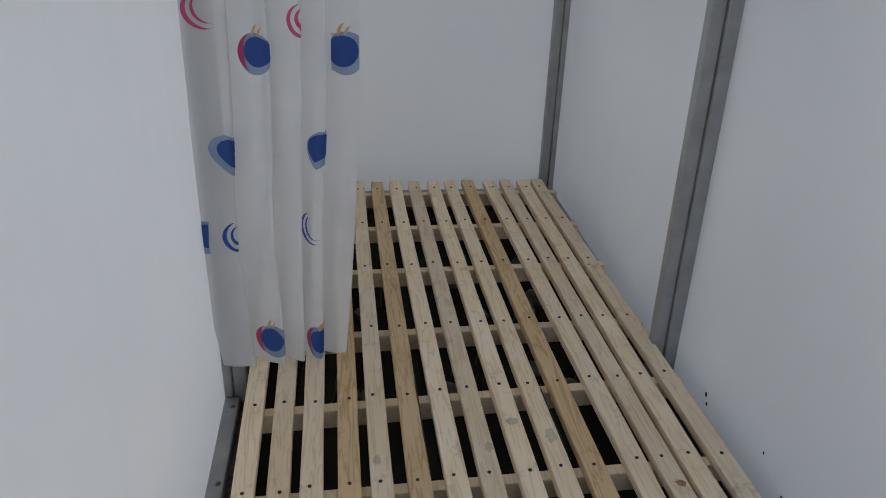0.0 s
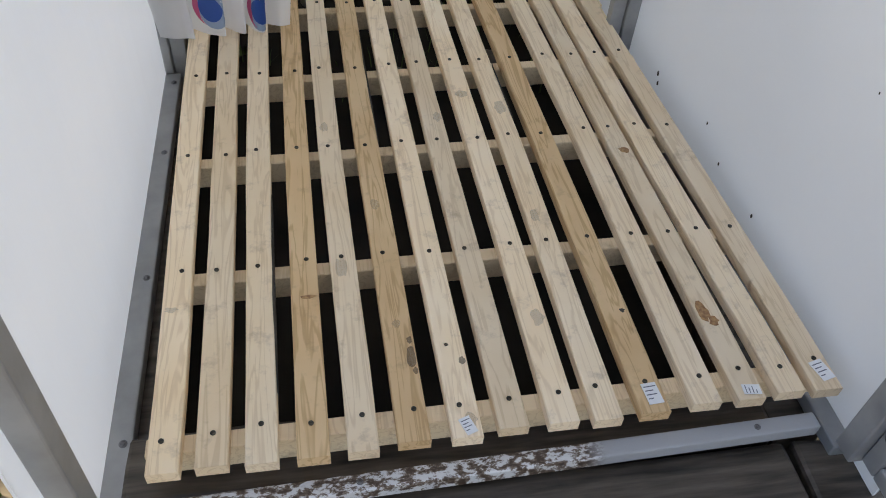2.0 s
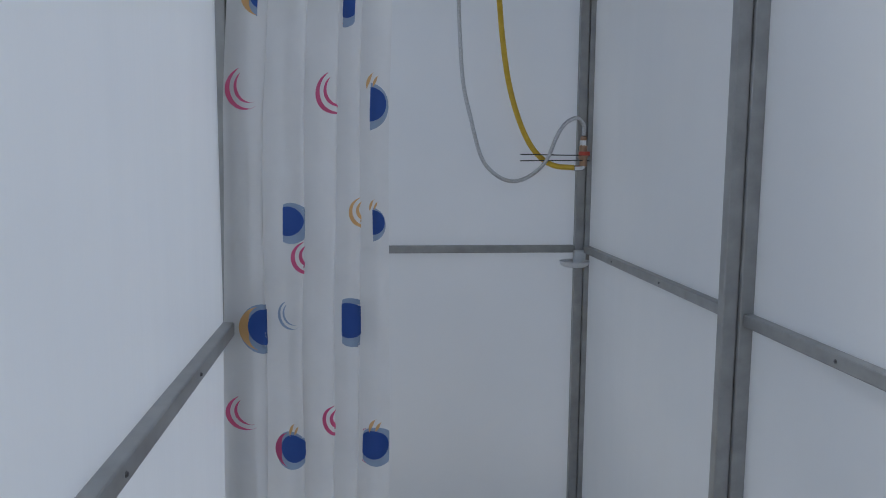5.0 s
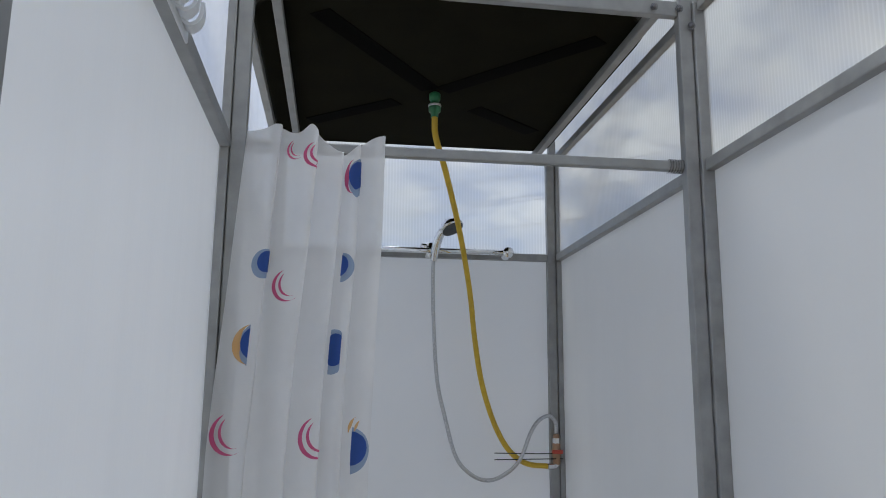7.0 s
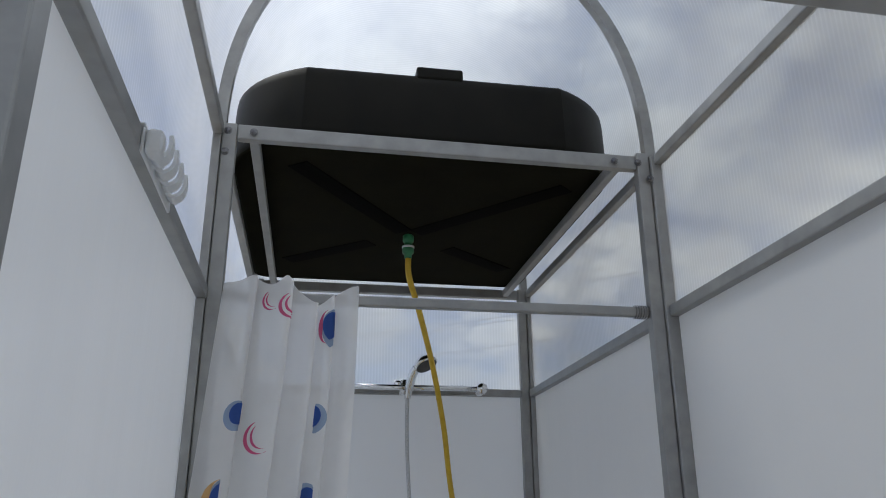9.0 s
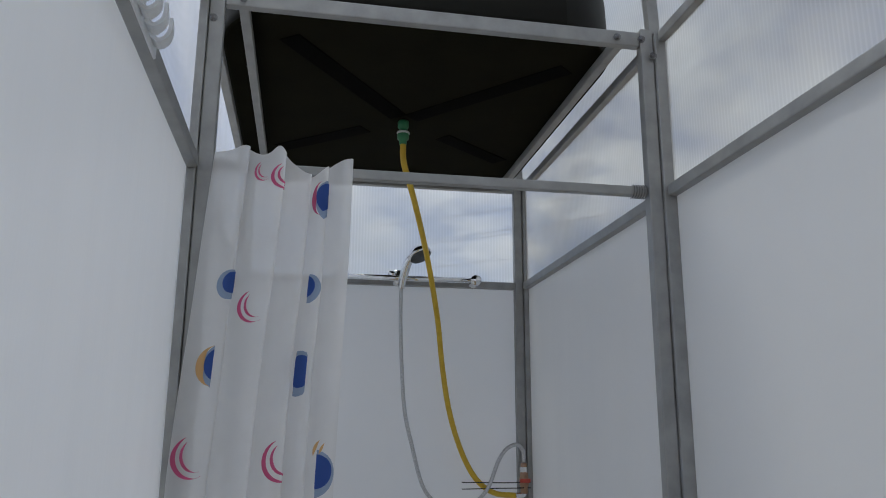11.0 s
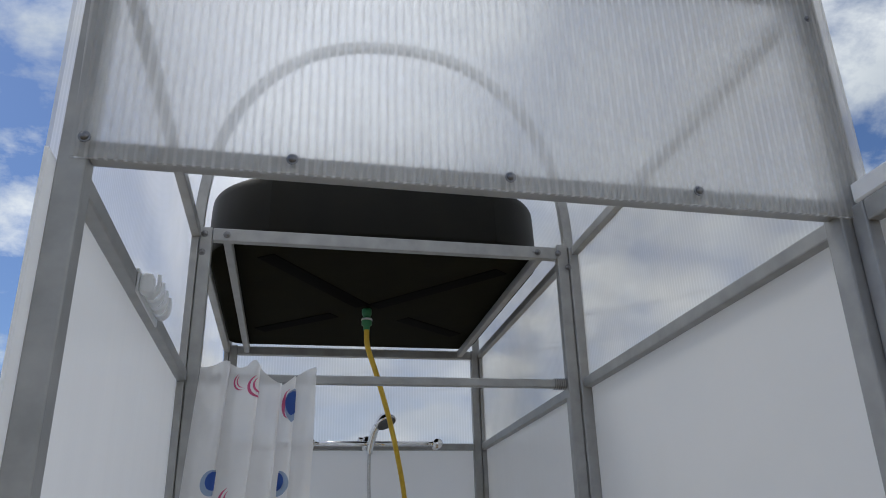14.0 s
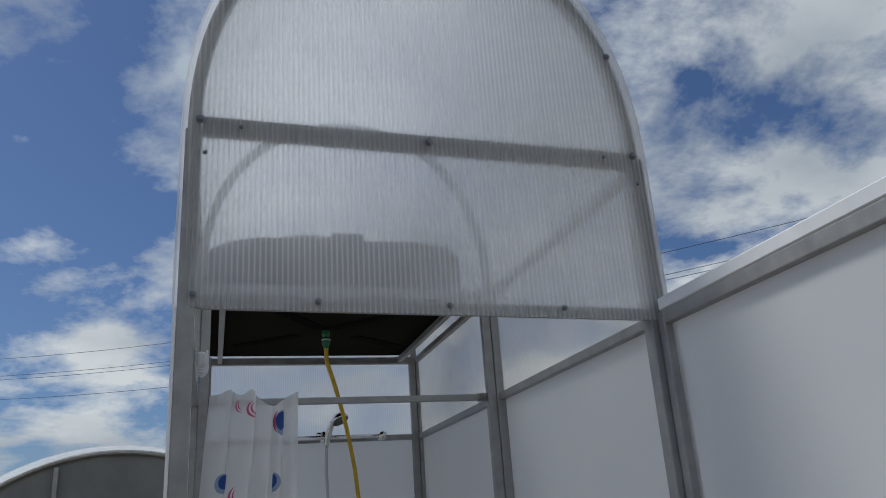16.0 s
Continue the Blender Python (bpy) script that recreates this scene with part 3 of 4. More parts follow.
tube("top_rail", (XD, DY0 + 0.0285, DZ1 - 0.032), (XD + 0.021, DY1 - 0.0285, DZ1), door)
tube("bottom_rail", (XD, DY0 + 0.0285, DZ0), (XD + 0.021, DY1 - 0.0285, DZ0 + 0.026), door)
part("edge_strip", box((XD - 0.001, DY0, DZ1 + 0.0005), (XD + 0.021, DY1 - 0.012, DZ1 + 0.030), 0.003), M_EDGE, door, "bright edge profile on the door top")
bolt(XD - 0.0002, DY1 - 0.014, 0.020, (-1, 0, 0), door, 1.1)

# ---- threshold and timbers ----
thr = part("threshold", box((XL + 0.024, -0.013, -0.024), (XR - 0.024, 0.013, 0.0), 0.003, 2), M_FLAKE)
thr.matrix_basis = pose(0, -0.100, -0.056, 0, 0, 1.5)
tagged(thr, "steel threshold bar with flaking white film and mud", "threshold", kind="structure")
for x in (0.10, 0.29, 0.86):
    bolt(x, 0.0, 0.0002, (0, 0, 1), thr, 0.55)


def timber(lo, hi, label, turn=0.0):
    c = [(a + b) / 2 for a, b in zip(lo, hi)]
    bm = box([a - b for a, b in zip(lo, c)], [a - b for a, b in zip(hi, c)], 0.008, 2)
    bmesh.ops.subdivide_edges(bm, edges=[e for e in bm.edges if e.calc_length() > 0.1], cuts=10, use_grid_fill=True)
    for v in bm.verts:
        v.co += Vector((0, 1, 1)) * 0.004 * noise.noise(v.co * 11 + Vector(c))
    ob = part("timber_beam", bm, M_SLEEPER)
    ob.matrix_basis = pose(*c, 0, 0, turn)
    return tagged(ob, label, "timber", group="foundation timbers")


timber((-0.02, -0.075, -0.205), (0.905, 0.030, -0.084), "dark wet timber beam under the slat ends")
timber((-0.05, -0.27, -0.225), (0.915, -0.082, -0.100), "dark wet timber beam lying before the threshold")
timber((0.928, -0.33, -0.225), (1.05, -0.080, -0.110), "short dark wet timber beside the door post", -2.5)
timber((0.916, -0.066, -0.235), (1.0, 2.05, -0.115), "dark timber beam running under the wall")
timber((-0.055, 0.04, -0.240), (0.008, 2.05, -0.115), "dark timber beam running under the wall")
timber((-0.06, 2.07, -0.240), (1.02, 2.19, -0.115), "dark timber beam under the rear wall")


def clod(x, y, z, r, material, name, label, category, group=""):
    bm = bmesh.new()
    bmesh.ops.create_icosphere(bm, subdivisions=2, radius=r)
    for v in bm.verts:
        v.co *= 1 + 0.35 * noise.noise(v.co * (2.2 / r) + Vector((x * 9, y * 7, 1)))
        v.co.z *= 0.6
    ob = part(name, bm, material, smooth=True)
    ob.location = (x, y, z + 0.3 * r)
    return tagged(ob, label, category, group=group)


random.seed(4)
for k in range(14):
    clod(random.uniform(0.1, 0.9), random.uniform(1.0, 1.95), -0.235, random.uniform(0.02, 0.05), M_STONE, "stone", "grey-brown stone lying on soil under the slats", "stone", "stones under the floor")
clod(0.33, -0.20, -0.098, 0.03, M_STONE, "stone", "pale lump of dried mud on the timber", "stone")


def grass_tuft(name, x0, x1, y0, y1, count, seed, h0=0.05, h1=0.14, zf=None):
    rnd = random.Random(seed)
    bm = bmesh.new()
    for _ in range(count):
        x, y = rnd.uniform(x0, x1), rnd.uniform(y0, y1)
        z = zf if zf is not None else ground_height(x, y) - 0.005
        h, a, w = rnd.uniform(h0, h1), rnd.uniform(0, 6.28), rnd.uniform(0.0015, 0.004)
        lean = rnd.uniform(0.1, 0.7) * h
        dx, dy = math.cos(a), math.sin(a)
        p = [Vector((x, y, z)), Vector((x + dx * lean * 0.35, y + dy * lean * 0.35, z + h * 0.6)), Vector((x + dx * lean, y + dy * lean, z + h))]
        sd = Vector((-dy, dx, 0)) * w
        v = [bm.verts.new(q) for q in (p[0] - sd, p[0] + sd, p[1] + sd * 0.7, p[1] - sd * 0.7, p[2])]
        bm.faces.new((v[0], v[1], v[2], v[3])); bm.faces.new((v[3], v[2], v[4]))
    ob = part(name, bm, M_GRASS)
    return tagged(ob, "thin green grass blades on the earth", "grass", kind="stuff")


grass_tuft("grass", -0.75, -0.09, -0.5, 1.4, 420, 8)
grass_tuft("grass", 0.05, 0.9, 1.0, 1.9, 160, 9, 0.03, 0.10, -0.24)

# ---- slatted floor ----
duck = tagged(holder("slatted_floor_grate"), "new pale pine slatted floor grate screwed on cross beams", "floor grate")
SLAT_F = (0.050, 0.108, 0.169, 0.234, 0.298, 0.363, 0.432, 0.496, 0.566, 0.627, 0.695, 0.772, 0.839, 0.901, 0.958)
SLAT_M = (0.041, 0.103, 0.162, 0.230, 0.288, 0.357, 0.425, 0.489, 0.561, 0.626, 0.689, 0.772, 0.829, 0.882, 0.946)
SLAT_R = (0.026, 0.090, 0.152, 0.221, 0.282, 0.348, 0.410, 0.476, 0.543, 0.604, 0.667, 0.744, 0.803, 0.864, 0.918)


def slat_x(i, y):
    """Middle line of a slat: front end, row of screws, rear end."""
    return float(np.interp(y, (0.0, 0.54, 1.87), (SLAT_F[i], SLAT_M[i], SLAT_R[i])))


ROW_L = (-0.032, 0.254, 0.535, 0.786, 1.068, 1.390, 1.676, 1.957)
ROW_R = (-0.012, 0.278, 0.568, 0.836, 1.087, 1.403, 1.685, 1.957)
ORANGE = (3, 5, 10)
rnd = random.Random(21)


def slat(i):
    w, th = 0.0412 + rnd.uniform(-0.0016, 0.0016), 0.020
    y0 = -0.083 + 0.022 * (i / 14) + rnd.uniform(-0.004, 0.004)
    y1 = 2.035 - 0.02 * (i / 14) + rnd.uniform(-0.006, 0.006)
    bm = bmesh.new()
    n = 16
    rings = []
    ph = rnd.uniform(0, 9)
    for k in range(n + 1):
        t = k / n
        y = y0 + (y1 - y0) * t
        c = slat_x(i, y) + 0.0016 * noise.noise((i * 3.1, y * 2.0, ph))
        hw = w / 2
        lo = c - hw + 0.0015 * noise.noise((i, y * 5, 1))
        hi = c + hw + 0.0015 * noise.noise((i, y * 5, 7))
        b = 0.0016
        zt = 0.0008 * noise.noise((i, y * 3, 5))
        rings.append([bm.verts.new(q) for q in ((lo, y, -th), (hi, y, -th), (hi, y, zt - b), (hi - b, y, zt), (lo + b, y, zt), (lo, y, zt - b))])
    for r0, r1 in zip(rings, rings[1:]):
        for k in range(6):
            bm.faces.new((r0[k], r0[(k + 1) % 6], r1[(k + 1) % 6], r1[k]))
    bm.faces.new(rings[0][::-1]); bm.faces.new(rings[-1])
    bmesh.ops.recalc_face_normals(bm, faces=bm.faces)
    lab = "resinous orange pine slat" if i in ORANGE else ""
    return part("slat", bm, M_PINE_O if i in ORANGE else M_PINE, duck, lab)


slats = [slat(i) for i in range(15)]
for yl, yr in zip(ROW_L, ROW_R):
    bm = bmesh.new()
    a, b2 = 0.022, 0.978
    vs = []
    for x, y in ((a, yl - 0.012), (b2, yr - 0.012), (b2, yr + 0.014), (a, yl + 0.014)):
        vs.append((bm.verts.new((x, y, -0.0205)), bm.verts.new((x, y, -0.066))))
    bm.faces.new([v[0] for v in vs]); bm.faces.new([v[1] for v in vs][::-1])
    for k in range(4):
        bm.faces.new((vs[k][0], vs[k][1], vs[(k + 1) % 4][1], vs[(k + 1) % 4][0]))
    bmesh.ops.recalc_face_normals(bm, faces=bm.faces)
    bmesh.ops.bevel(bm, geom=list(bm.edges), offset=0.0015, segments=1, affect="EDGES")
    part("cross_beam", bm, M_PINE_B, duck)
bmx = bmesh.new()
turned(bmx, [(0.0037, -0.002), (0.0037, 0.0006), (0.0027, 0.0009), (0.0012, 0.0004)], Matrix(), 10)
SCREW = bpy.data.meshes.new("screw")
bmx.to_mesh(SCREW); bmx.free()
SCREW.materials.append(M_SCREW)
for i in range(15):
    for k, (yl, yr) in enumerate(zip(ROW_L, ROW_R)):
        f = (SLAT_F[i] - 0.02) / 0.95
        y = yl + (yr - yl) * f + rnd.uniform(-0.005, 0.005)
        x = slat_x(i, y) + rnd.uniform(-0.005, 0.005)
        sc = new("screw", SCREW)
        sc.parent = duck
        sc.location = (x, y, 0.0008)


def sticker(i, y, turn, w=0.022, h=0.034):
    """A paper price label stapled to a slat end, its print as bars."""
    st = part("sticker", box((-w / 2, -h / 2, 0), (w / 2, h / 2, 0.0006)), M_STICKER, slats[i], "white paper label with printed bars")
    st.location = (SLAT_F[i] + 0.003, y, 0.0014)
    st.rotation_euler = (0, 0, radians(turn))
    bm = bmesh.new()
    for k, ln in enumerate((0.8, 0.55, 0.7, 0.35)):
        y0 = h * (0.30 - 0.19 * k)
        add_box(bm, (-w * 0.40, y0, 0.0006), (-w * 0.40 + w * ln, y0 + h * 0.045, 0.0008))
    o = part("print_bars", bm, M_INK, slats[i])
    o.location, o.rotation_euler = st.location, st.rotation_euler


sticker(10, -0.040, 4)
sticker(14, -0.030, 14)
sticker(12, -0.050, 84, 0.016, 0.026)
sticker(6, -0.060, 20, 0.016, 0.026)

for i, ya, yb2 in ((2, 0.02, 0.42), (5, 0.55, 0.95), (9, 0.6, 0.8)):
    bm = bmesh.new()
    prev = None
    for k in range(17):
        u = k / 16
        y = ya + (yb2 - ya) * u
        x = slat_x(i, y) + 0.0215
        d = 0.004 * math.sin(math.pi * u) * (0.7 + 0.5 * noise.noise((i, y * 14, 0))) + 0.0003
        cur = [bm.verts.new(q) for q in ((x - d, y, 0.0012), (x + 0.0006, y, 0.0006), (x + 0.0006, y, -0.012 - d))]
        if prev:
            bm.faces.new((prev[0], prev[1], cur[1], cur[0])); bm.faces.new((prev[1], prev[2], cur[2], cur[1]))
        prev = cur
    part("bark_edge", bm, M_BARK, slats[i], "dark strip of bark left on the slat edge")
MARKS = ((5, 0.060, 0.013, 0.007, 0.018, M_STAIN), (5, 0.035, 0.016, 0.004, 0.006, M_STAIN), (5, 0.088, 0.014, 0.004, 0.007, M_STAIN), (6, 0.045, 0.014, 0.005, 0.007, M_STAIN), (6, 0.075, -0.004, 0.003, 0.003, M_BARK),
         (12, 0.095, -0.010, 0.010, 0.020, M_KNOT), (12, 0.075, 0.000, 0.008, 0.010, M_KNOT), (12, 0.490, 0.004, 0.010, 0.009, M_KNOT), (6, -0.052, 0.008, 0.009, 0.012, M_GRIME),
         (3, 0.185, 0.004, 0.012, 0.004, M_KNOT), (5, 0.120, 0.000, 0.006, 0.008, M_GRIME), (0, 0.180, -0.006, 0.009, 0.005, M_GRIME), (4, 0.240, -0.004, 0.009, 0.022, M_GRIME),
         (4, 0.600, -0.006, 0.008, 0.014, M_GRIME), (9, 0.640, 0.002, 0.012, 0.020, M_GRIME), (8, 0.690, 0.000, 0.013, 0.012, M_GRIME), (7, 0.620, 0.010, 0.008, 0.014, M_GRIME),
         (5, 0.380, -0.004, 0.008, 0.012, M_GRIME), (8, 0.110, 0.006, 0.010, 0.016, M_GRIME), (10, 0.110, 0.010, 0.004, 0.004, M_BARK), (9, 0.330, -0.006, 0.007, 0.014, M_GRIME))
for i, y, dx, rx, ry, m in MARKS:
    bm = bmesh.new()
    rim = []
    for k in range(14):
        a = 2 * math.pi * k / 14
        q = 1 + 0.55 * noise.noise((i * 3.7 + 2 * math.cos(a), y * 31 + 2 * math.sin(a), 4))
        x = min(max(dx + rx * q * math.cos(a), -0.019), 0.019)
        rim.append(bm.verts.new((slat_x(i, y) + x, y + ry * q * math.sin(a), 0.0012)))
    bm.faces.new(rim)
    part("knot" if m is M_KNOT else "stain", bm, m, slats[i], "brown resin knot" if m is M_KNOT else "dark smear of bark and dirt")
for y, z, sz in ((0.774, -0.022, 0.9), (0.764, -0.040, 0.8), (0.452, -0.013, 0.6), (0.307, -0.013, 0.6), (0.181, 0.329, 0.35), (0.533, 0.021, 0.5)):
    bm = bmesh.new()
    bmesh.ops.create_icosphere(bm, subdivisions=2, radius=0.0046 * sz)
    for v in bm.verts:
        v.co *= 1 + 0.5 * noise.noise(v.co * 300 + Vector((y * 9, 0, 0)))
        v.co.x *= 0.35
        v.co.z *= 1.5
    ob = part("mud_speck", bm, M_BARK, wall_right, "dried mud speck")
    ob.location = (XR + 0.0325, y, z)

# ---- water tank ----
tank = tagged(holder("water_tank", (0.46, 1.55, 0)), "flat black polyethylene water tank resting on steel bearers", "water tank")
tank.location = (0, 0, 0)
TX0, TX1, TY0, TY1, TZ0, TZ1 = -0.034, 0.962, 0.972, 2.128, ZTOP + 0.0205, 2.540


def tank_outline(inset, n=11):
    """A straight front that breaks at a crease into long curved shoulders; short round corners behind."""
    pts = []
    for side in (1, -1):
        rx, ry = 0.36, 0.235
        cx = TX1 - rx if side > 0 else TX0 + rx
        arc = []
        for k in range(n):
            a = radians(-60 + 60 * k / (n - 1))
            arc.append((cx + side * (rx - inset) * math.cos(a), TY0 + ry + (ry - inset) / 0.866 * math.sin(a)))
        back, r = [], 0.060
        bx = TX1 - r if side > 0 else TX0 + r
        for k in range(6):
            a = radians(90 * k / 5)
            back.append((bx + side * (r - inset) * math.cos(a), TY1 - r + (r - inset) * math.sin(a)))
        pts.append(arc + back)
    return pts[0] + pts[1][::-1]


bm = bmesh.new()
rings = []
for z, ins in ((TZ0, 0.014), (TZ0 + 0.003, 0.007), (TZ0 + 0.010, 0.002), (TZ0 + 0.020, 0.0), (TZ1 - 0.030, 0.004), (TZ1 - 0.012, 0.006), (TZ1 - 0.004, 0.010), (TZ1, 0.018), (TZ1 + 0.004, 0.06)):
    rings.append([bm.verts.new((x, y, z)) for x, y in tank_outline(ins)])
for r0, r1 in zip(rings, rings[1:]):
    n = len(r0)
    for k in range(n):
        bm.faces.new((r0[k], r0[(k + 1) % n], r1[(k + 1) % n], r1[k]))
bm.faces.new(rings[0][::-1]); bm.faces.new(rings[-1])
for r0, r1 in zip(rings, rings[1:]):
    for k in (0, len(r0) - 1):
        bm.edges.get((r0[k], r1[k])).smooth = False
bmesh.ops.recalc_face_normals(bm, faces=bm.faces)
shell = part("shell", bm, M_TANK, tank)
shell.data.materials.append(M_TANK_BASE)
for p in shell.data.polygons:
    p.use_smooth = len(p.vertices) == 4
    p.material_index = 1 if p.normal.z < -0.7 else 0
part("filler_cap", box((0.414, TY0 + 0.004, TZ1 - 0.012), (0.530, TY0 + 0.13, TZ1 + 0.022), 0.006, 2), M_TANK, tank, "square raised filler lid")
part("top_handle", box((0.20, 1.45, TZ1 + 0.004), (0.36, 1.60, TZ1 + 0.034), 0.008, 2), M_TANK, tank)
CX, CY = 0.472, 1.600
# sunken cross pattern of the tank floor, its shade painted as thin black strips
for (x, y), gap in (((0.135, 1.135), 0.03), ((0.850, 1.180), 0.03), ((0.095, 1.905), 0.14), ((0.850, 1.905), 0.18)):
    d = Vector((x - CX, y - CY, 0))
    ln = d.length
    ob = part("rib_shade_strip", box((gap, -0.030, -0.0025), (ln, 0.030, 0.004), 0.002, 2), M_TANK_RIB_SHADE, tank)
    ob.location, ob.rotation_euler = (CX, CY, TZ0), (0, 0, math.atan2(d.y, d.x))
VX, VY = 0.472, 1.600
bm = bmesh.new()
turned(bm, [(0.012, 0.0), (0.017, -0.004), (0.017, -0.022), (0.013, -0.026), (0.013, -0.034), (0.018, -0.037), (0.018, -0.060), (0.012, -0.064), (0.011, -0.078)], pose(VX, VY, TZ0 - 0.001))
bmesh.ops.recalc_face_normals(bm, faces=bm.faces)
valve = part("outlet_valve", bm, M_GREEN, tank, "green plastic outlet connector", True)
part("valve_ring", turned(bmesh.new(), [(0.0185, -0.046), (0.0195, -0.045), (0.0195, -0.040), (0.0185, -0.039)], pose(VX, VY, TZ0)), M_PLASTIC, valve, "white ring")

# ---- yellow hose ----
ZV = TZ0 - 0.075
hose_pts = smooth_path([(VX, VY, ZV), (VX + 0.006, VY + 0.015, ZV - 0.06), (0.520, 1.690, 2.130), (0.590, 1.860, 1.985), (0.650, 2.010, 1.810), (0.680, 2.085, 1.660),
                        (0.705, 2.105, 1.520), (0.735, 2.108, 1.410), (0.772, 2.108, 1.320), (0.815, 2.108, 1.258), (0.870, 2.106, 1.222), (0.942, 2.104, 1.214)], 8)
hose = part("garden_hose", pipe(bmesh.new(), hose_pts, 0.0095, 12), M_YELLOW, smooth=True)
tagged(hose, "yellow rubber garden hose from tank outlet to tap", "hose")

# ---- shower set ----
YW = YR - 0.0125
bar = tagged(holder("shower_bar"), "horizontal chrome shower bar fixed to the rear rail", "shower bar")
part("rod", cyl(bmesh.new(), (0.300, YW - 0.045, 1.958), (0.800, YW - 0.045, 1.958), 0.0105, sides=16), M_CHROME, bar, smooth=True)
for x in (0.802, 0.305):
    bm = bmesh.new()
    turned(bm, [(0.0195, 0), (0.0195, 0.006), (0.013, 0.012), (0.013, 0.036), (0.019, 0.040), (0.021, 0.050), (0.019, 0.060), (0.008, 0.064)], Matrix.Translation((x, YW, 1.958)) @ Vector((0, -1, 0)).to_track_quat("Z", "Y").to_matrix().to_4x4())
    bmesh.ops.recalc_face_normals(bm, faces=bm.faces)
    part("bracket", bm, M_CHROME, bar, smooth=True)
HX = 0.527
hs = tagged(holder("hand_shower"), "chrome hand shower resting in its swivel holder", "hand shower")
bm = bmesh.new()
cyl(bm, (HX - 0.002, YW - 0.030, 1.935), (HX - 0.002, YW - 0.030, 1.985), 0.019, 0.019, 16)
part("swivel_holder", bm, M_CHROME, hs, smooth=True)
part("clamp_knob", cyl(bmesh.new(), (HX - 0.040, YW - 0.045, 1.975), (HX - 0.014, YW - 0.045, 1.970), 0.010, 0.012), M_CHROME, hs, smooth=True)
neck = smooth_path([(HX + 0.004, YW - 0.066, 1.915), (HX + 0.008, YW - 0.070, 1.950), (HX + 0.018, YW - 0.078, 1.990), (HX + 0.030, YW - 0.088, 2.018), (HX + 0.046, YW - 0.098, 2.036)], 5)
part("grip", pipe(bmesh.new(), neck, 0.012, 14, [0.011 + 0.005 * math.sin(3.14 * k / (len(neck) - 1)) for k in range(len(neck))]), M_CHROME, hs, smooth=True)
hm = Matrix.Translation((HX + 0.062, YW - 0.110, 2.030)) @ Vector((0.35, -0.35, -0.87)).to_track_quat("Z", "Y").to_matrix().to_4x4()
bm = bmesh.new()
turned(bm, [(0.007, -0.030), (0.021, -0.028), (0.035, -0.018), (0.043, -0.004), (0.044, 0.004), (0.040, 0.007)], hm, 24)
bmesh.ops.recalc_face_normals(bm, faces=bm.faces)
head = part("head", bm, M_CHROME, hs, smooth=True)
bm = bmesh.new()
turned(bm, [(0.038, 0.0065), (0.038, 0.009), (0.001, 0.010)], hm, 24)
bmesh.ops.recalc_face_normals(bm, faces=bm.faces)
part("spray_face", bm, M_RUBBER, head, "dark grey spray face")
sp = smooth_path([(HX + 0.004, YW - 0.066, 1.915), (HX + 0.004, YW - 0.055, 1.82), (HX + 0.012, YW - 0.040, 1.66), (HX + 0.026, YW - 0.030, 1.50), (0.580, YW - 0.022, 1.385), (0.620, YW - 0.018, 1.248), (0.672, YW - 0.016, 1.188),
                  (0.731, YW - 0.016, 1.166), (0.790, YW - 0.020, 1.185), (0.840, YW - 0.042, 1.236), (0.880, YW - 0.036, 1.325), (0.912, YW - 0.030, 1.368), (0.950, YW - 0.026, 1.384), (0.974, YW - 0.022, 1.362), (0.976, YW - 0.022, 1.325)], 8)
sh = part("shower_hose", pipe(bmesh.new(), sp, 0.0068, 10), M_STEELHOSE, smooth=True)
tagged(sh, "grey braided metal shower hose looping to the tap", "hose")

TPX, TPY = 0.976, YR - 0.035
tap = tagged(holder("tap"), "brass ball valve with red handle tied to the corner post", "tap")
bm = bmesh.new()
turned(bm, [(0.008, 0.060), (0.011, 0.056), (0.011, 0.030), (0.014, 0.026), (0.014, 0.012), (0.017, 0.006), (0.017, -0.012), (0.013, -0.018), (0.013, -0.040), (0.009, -0.044)], pose(TPX, TPY, 1.262))
bmesh.ops.recalc_face_normals(bm, faces=bm.faces)
part("body", bm, M_BRASS, tap, smooth=True)
part("nut", turned(bmesh.new(), [(0.013, 0.028), (0.013, 0.046)], pose(TPX, TPY, 1.262), 6), M_CHROME, tap)
part("handle", box((TPX - 0.022, TPY - 0.031, 1.256), (TPX + 0.016, TPY - 0.018, 1.270), 0.004, 2), M_RED, tap, "red lever handle")
part("stem", cyl(bmesh.new(), (TPX, TPY - 0.018, 1.262), (TPX, TPY - 0.004, 1.262), 0.006), M_BRASS, tap)
part("elbow", pipe(bmesh.new(), smooth_path([(TPX, TPY, 1.228), (TPX - 0.004, TPY, 1.216), (TPX - 0.016, TPY, 1.213), (TPX - 0.036, TPY - 0.004, 1.2135)], 4), 0.0105), M_CHROME, tap, smooth=True)
for z, tilt in ((1.257, 0.002), (1.239, -0.002)):
    tie = part("cable_tie", pipe(bmesh.new(), [(0.752, YW - 0.040, z + tilt), (0.90, YW - 0.045, z), (TPX - 0.01, TPY - 0.014, z), (1.000, YR - 0.030, z - 0.001)], 0.0018, 6), M_DARK)
    tagged(tie, "long black cable tie holding hoses to the corner post", "cable tie", group="cable ties at the tap")

# ---- soap dish ----
dish = tagged(holder("soap_dish"), "white plastic corner soap dish hooked on the middle rail", "soap dish")
bm = bmesh.new()
dm = pose(0.948, YR - 0.062, 0.872)
turned(bm, [(0.040, 0.0), (0.050, 0.006), (0.055, 0.020), (0.052, 0.020), (0.046, 0.009), (0.001, 0.006)], dm, 24)
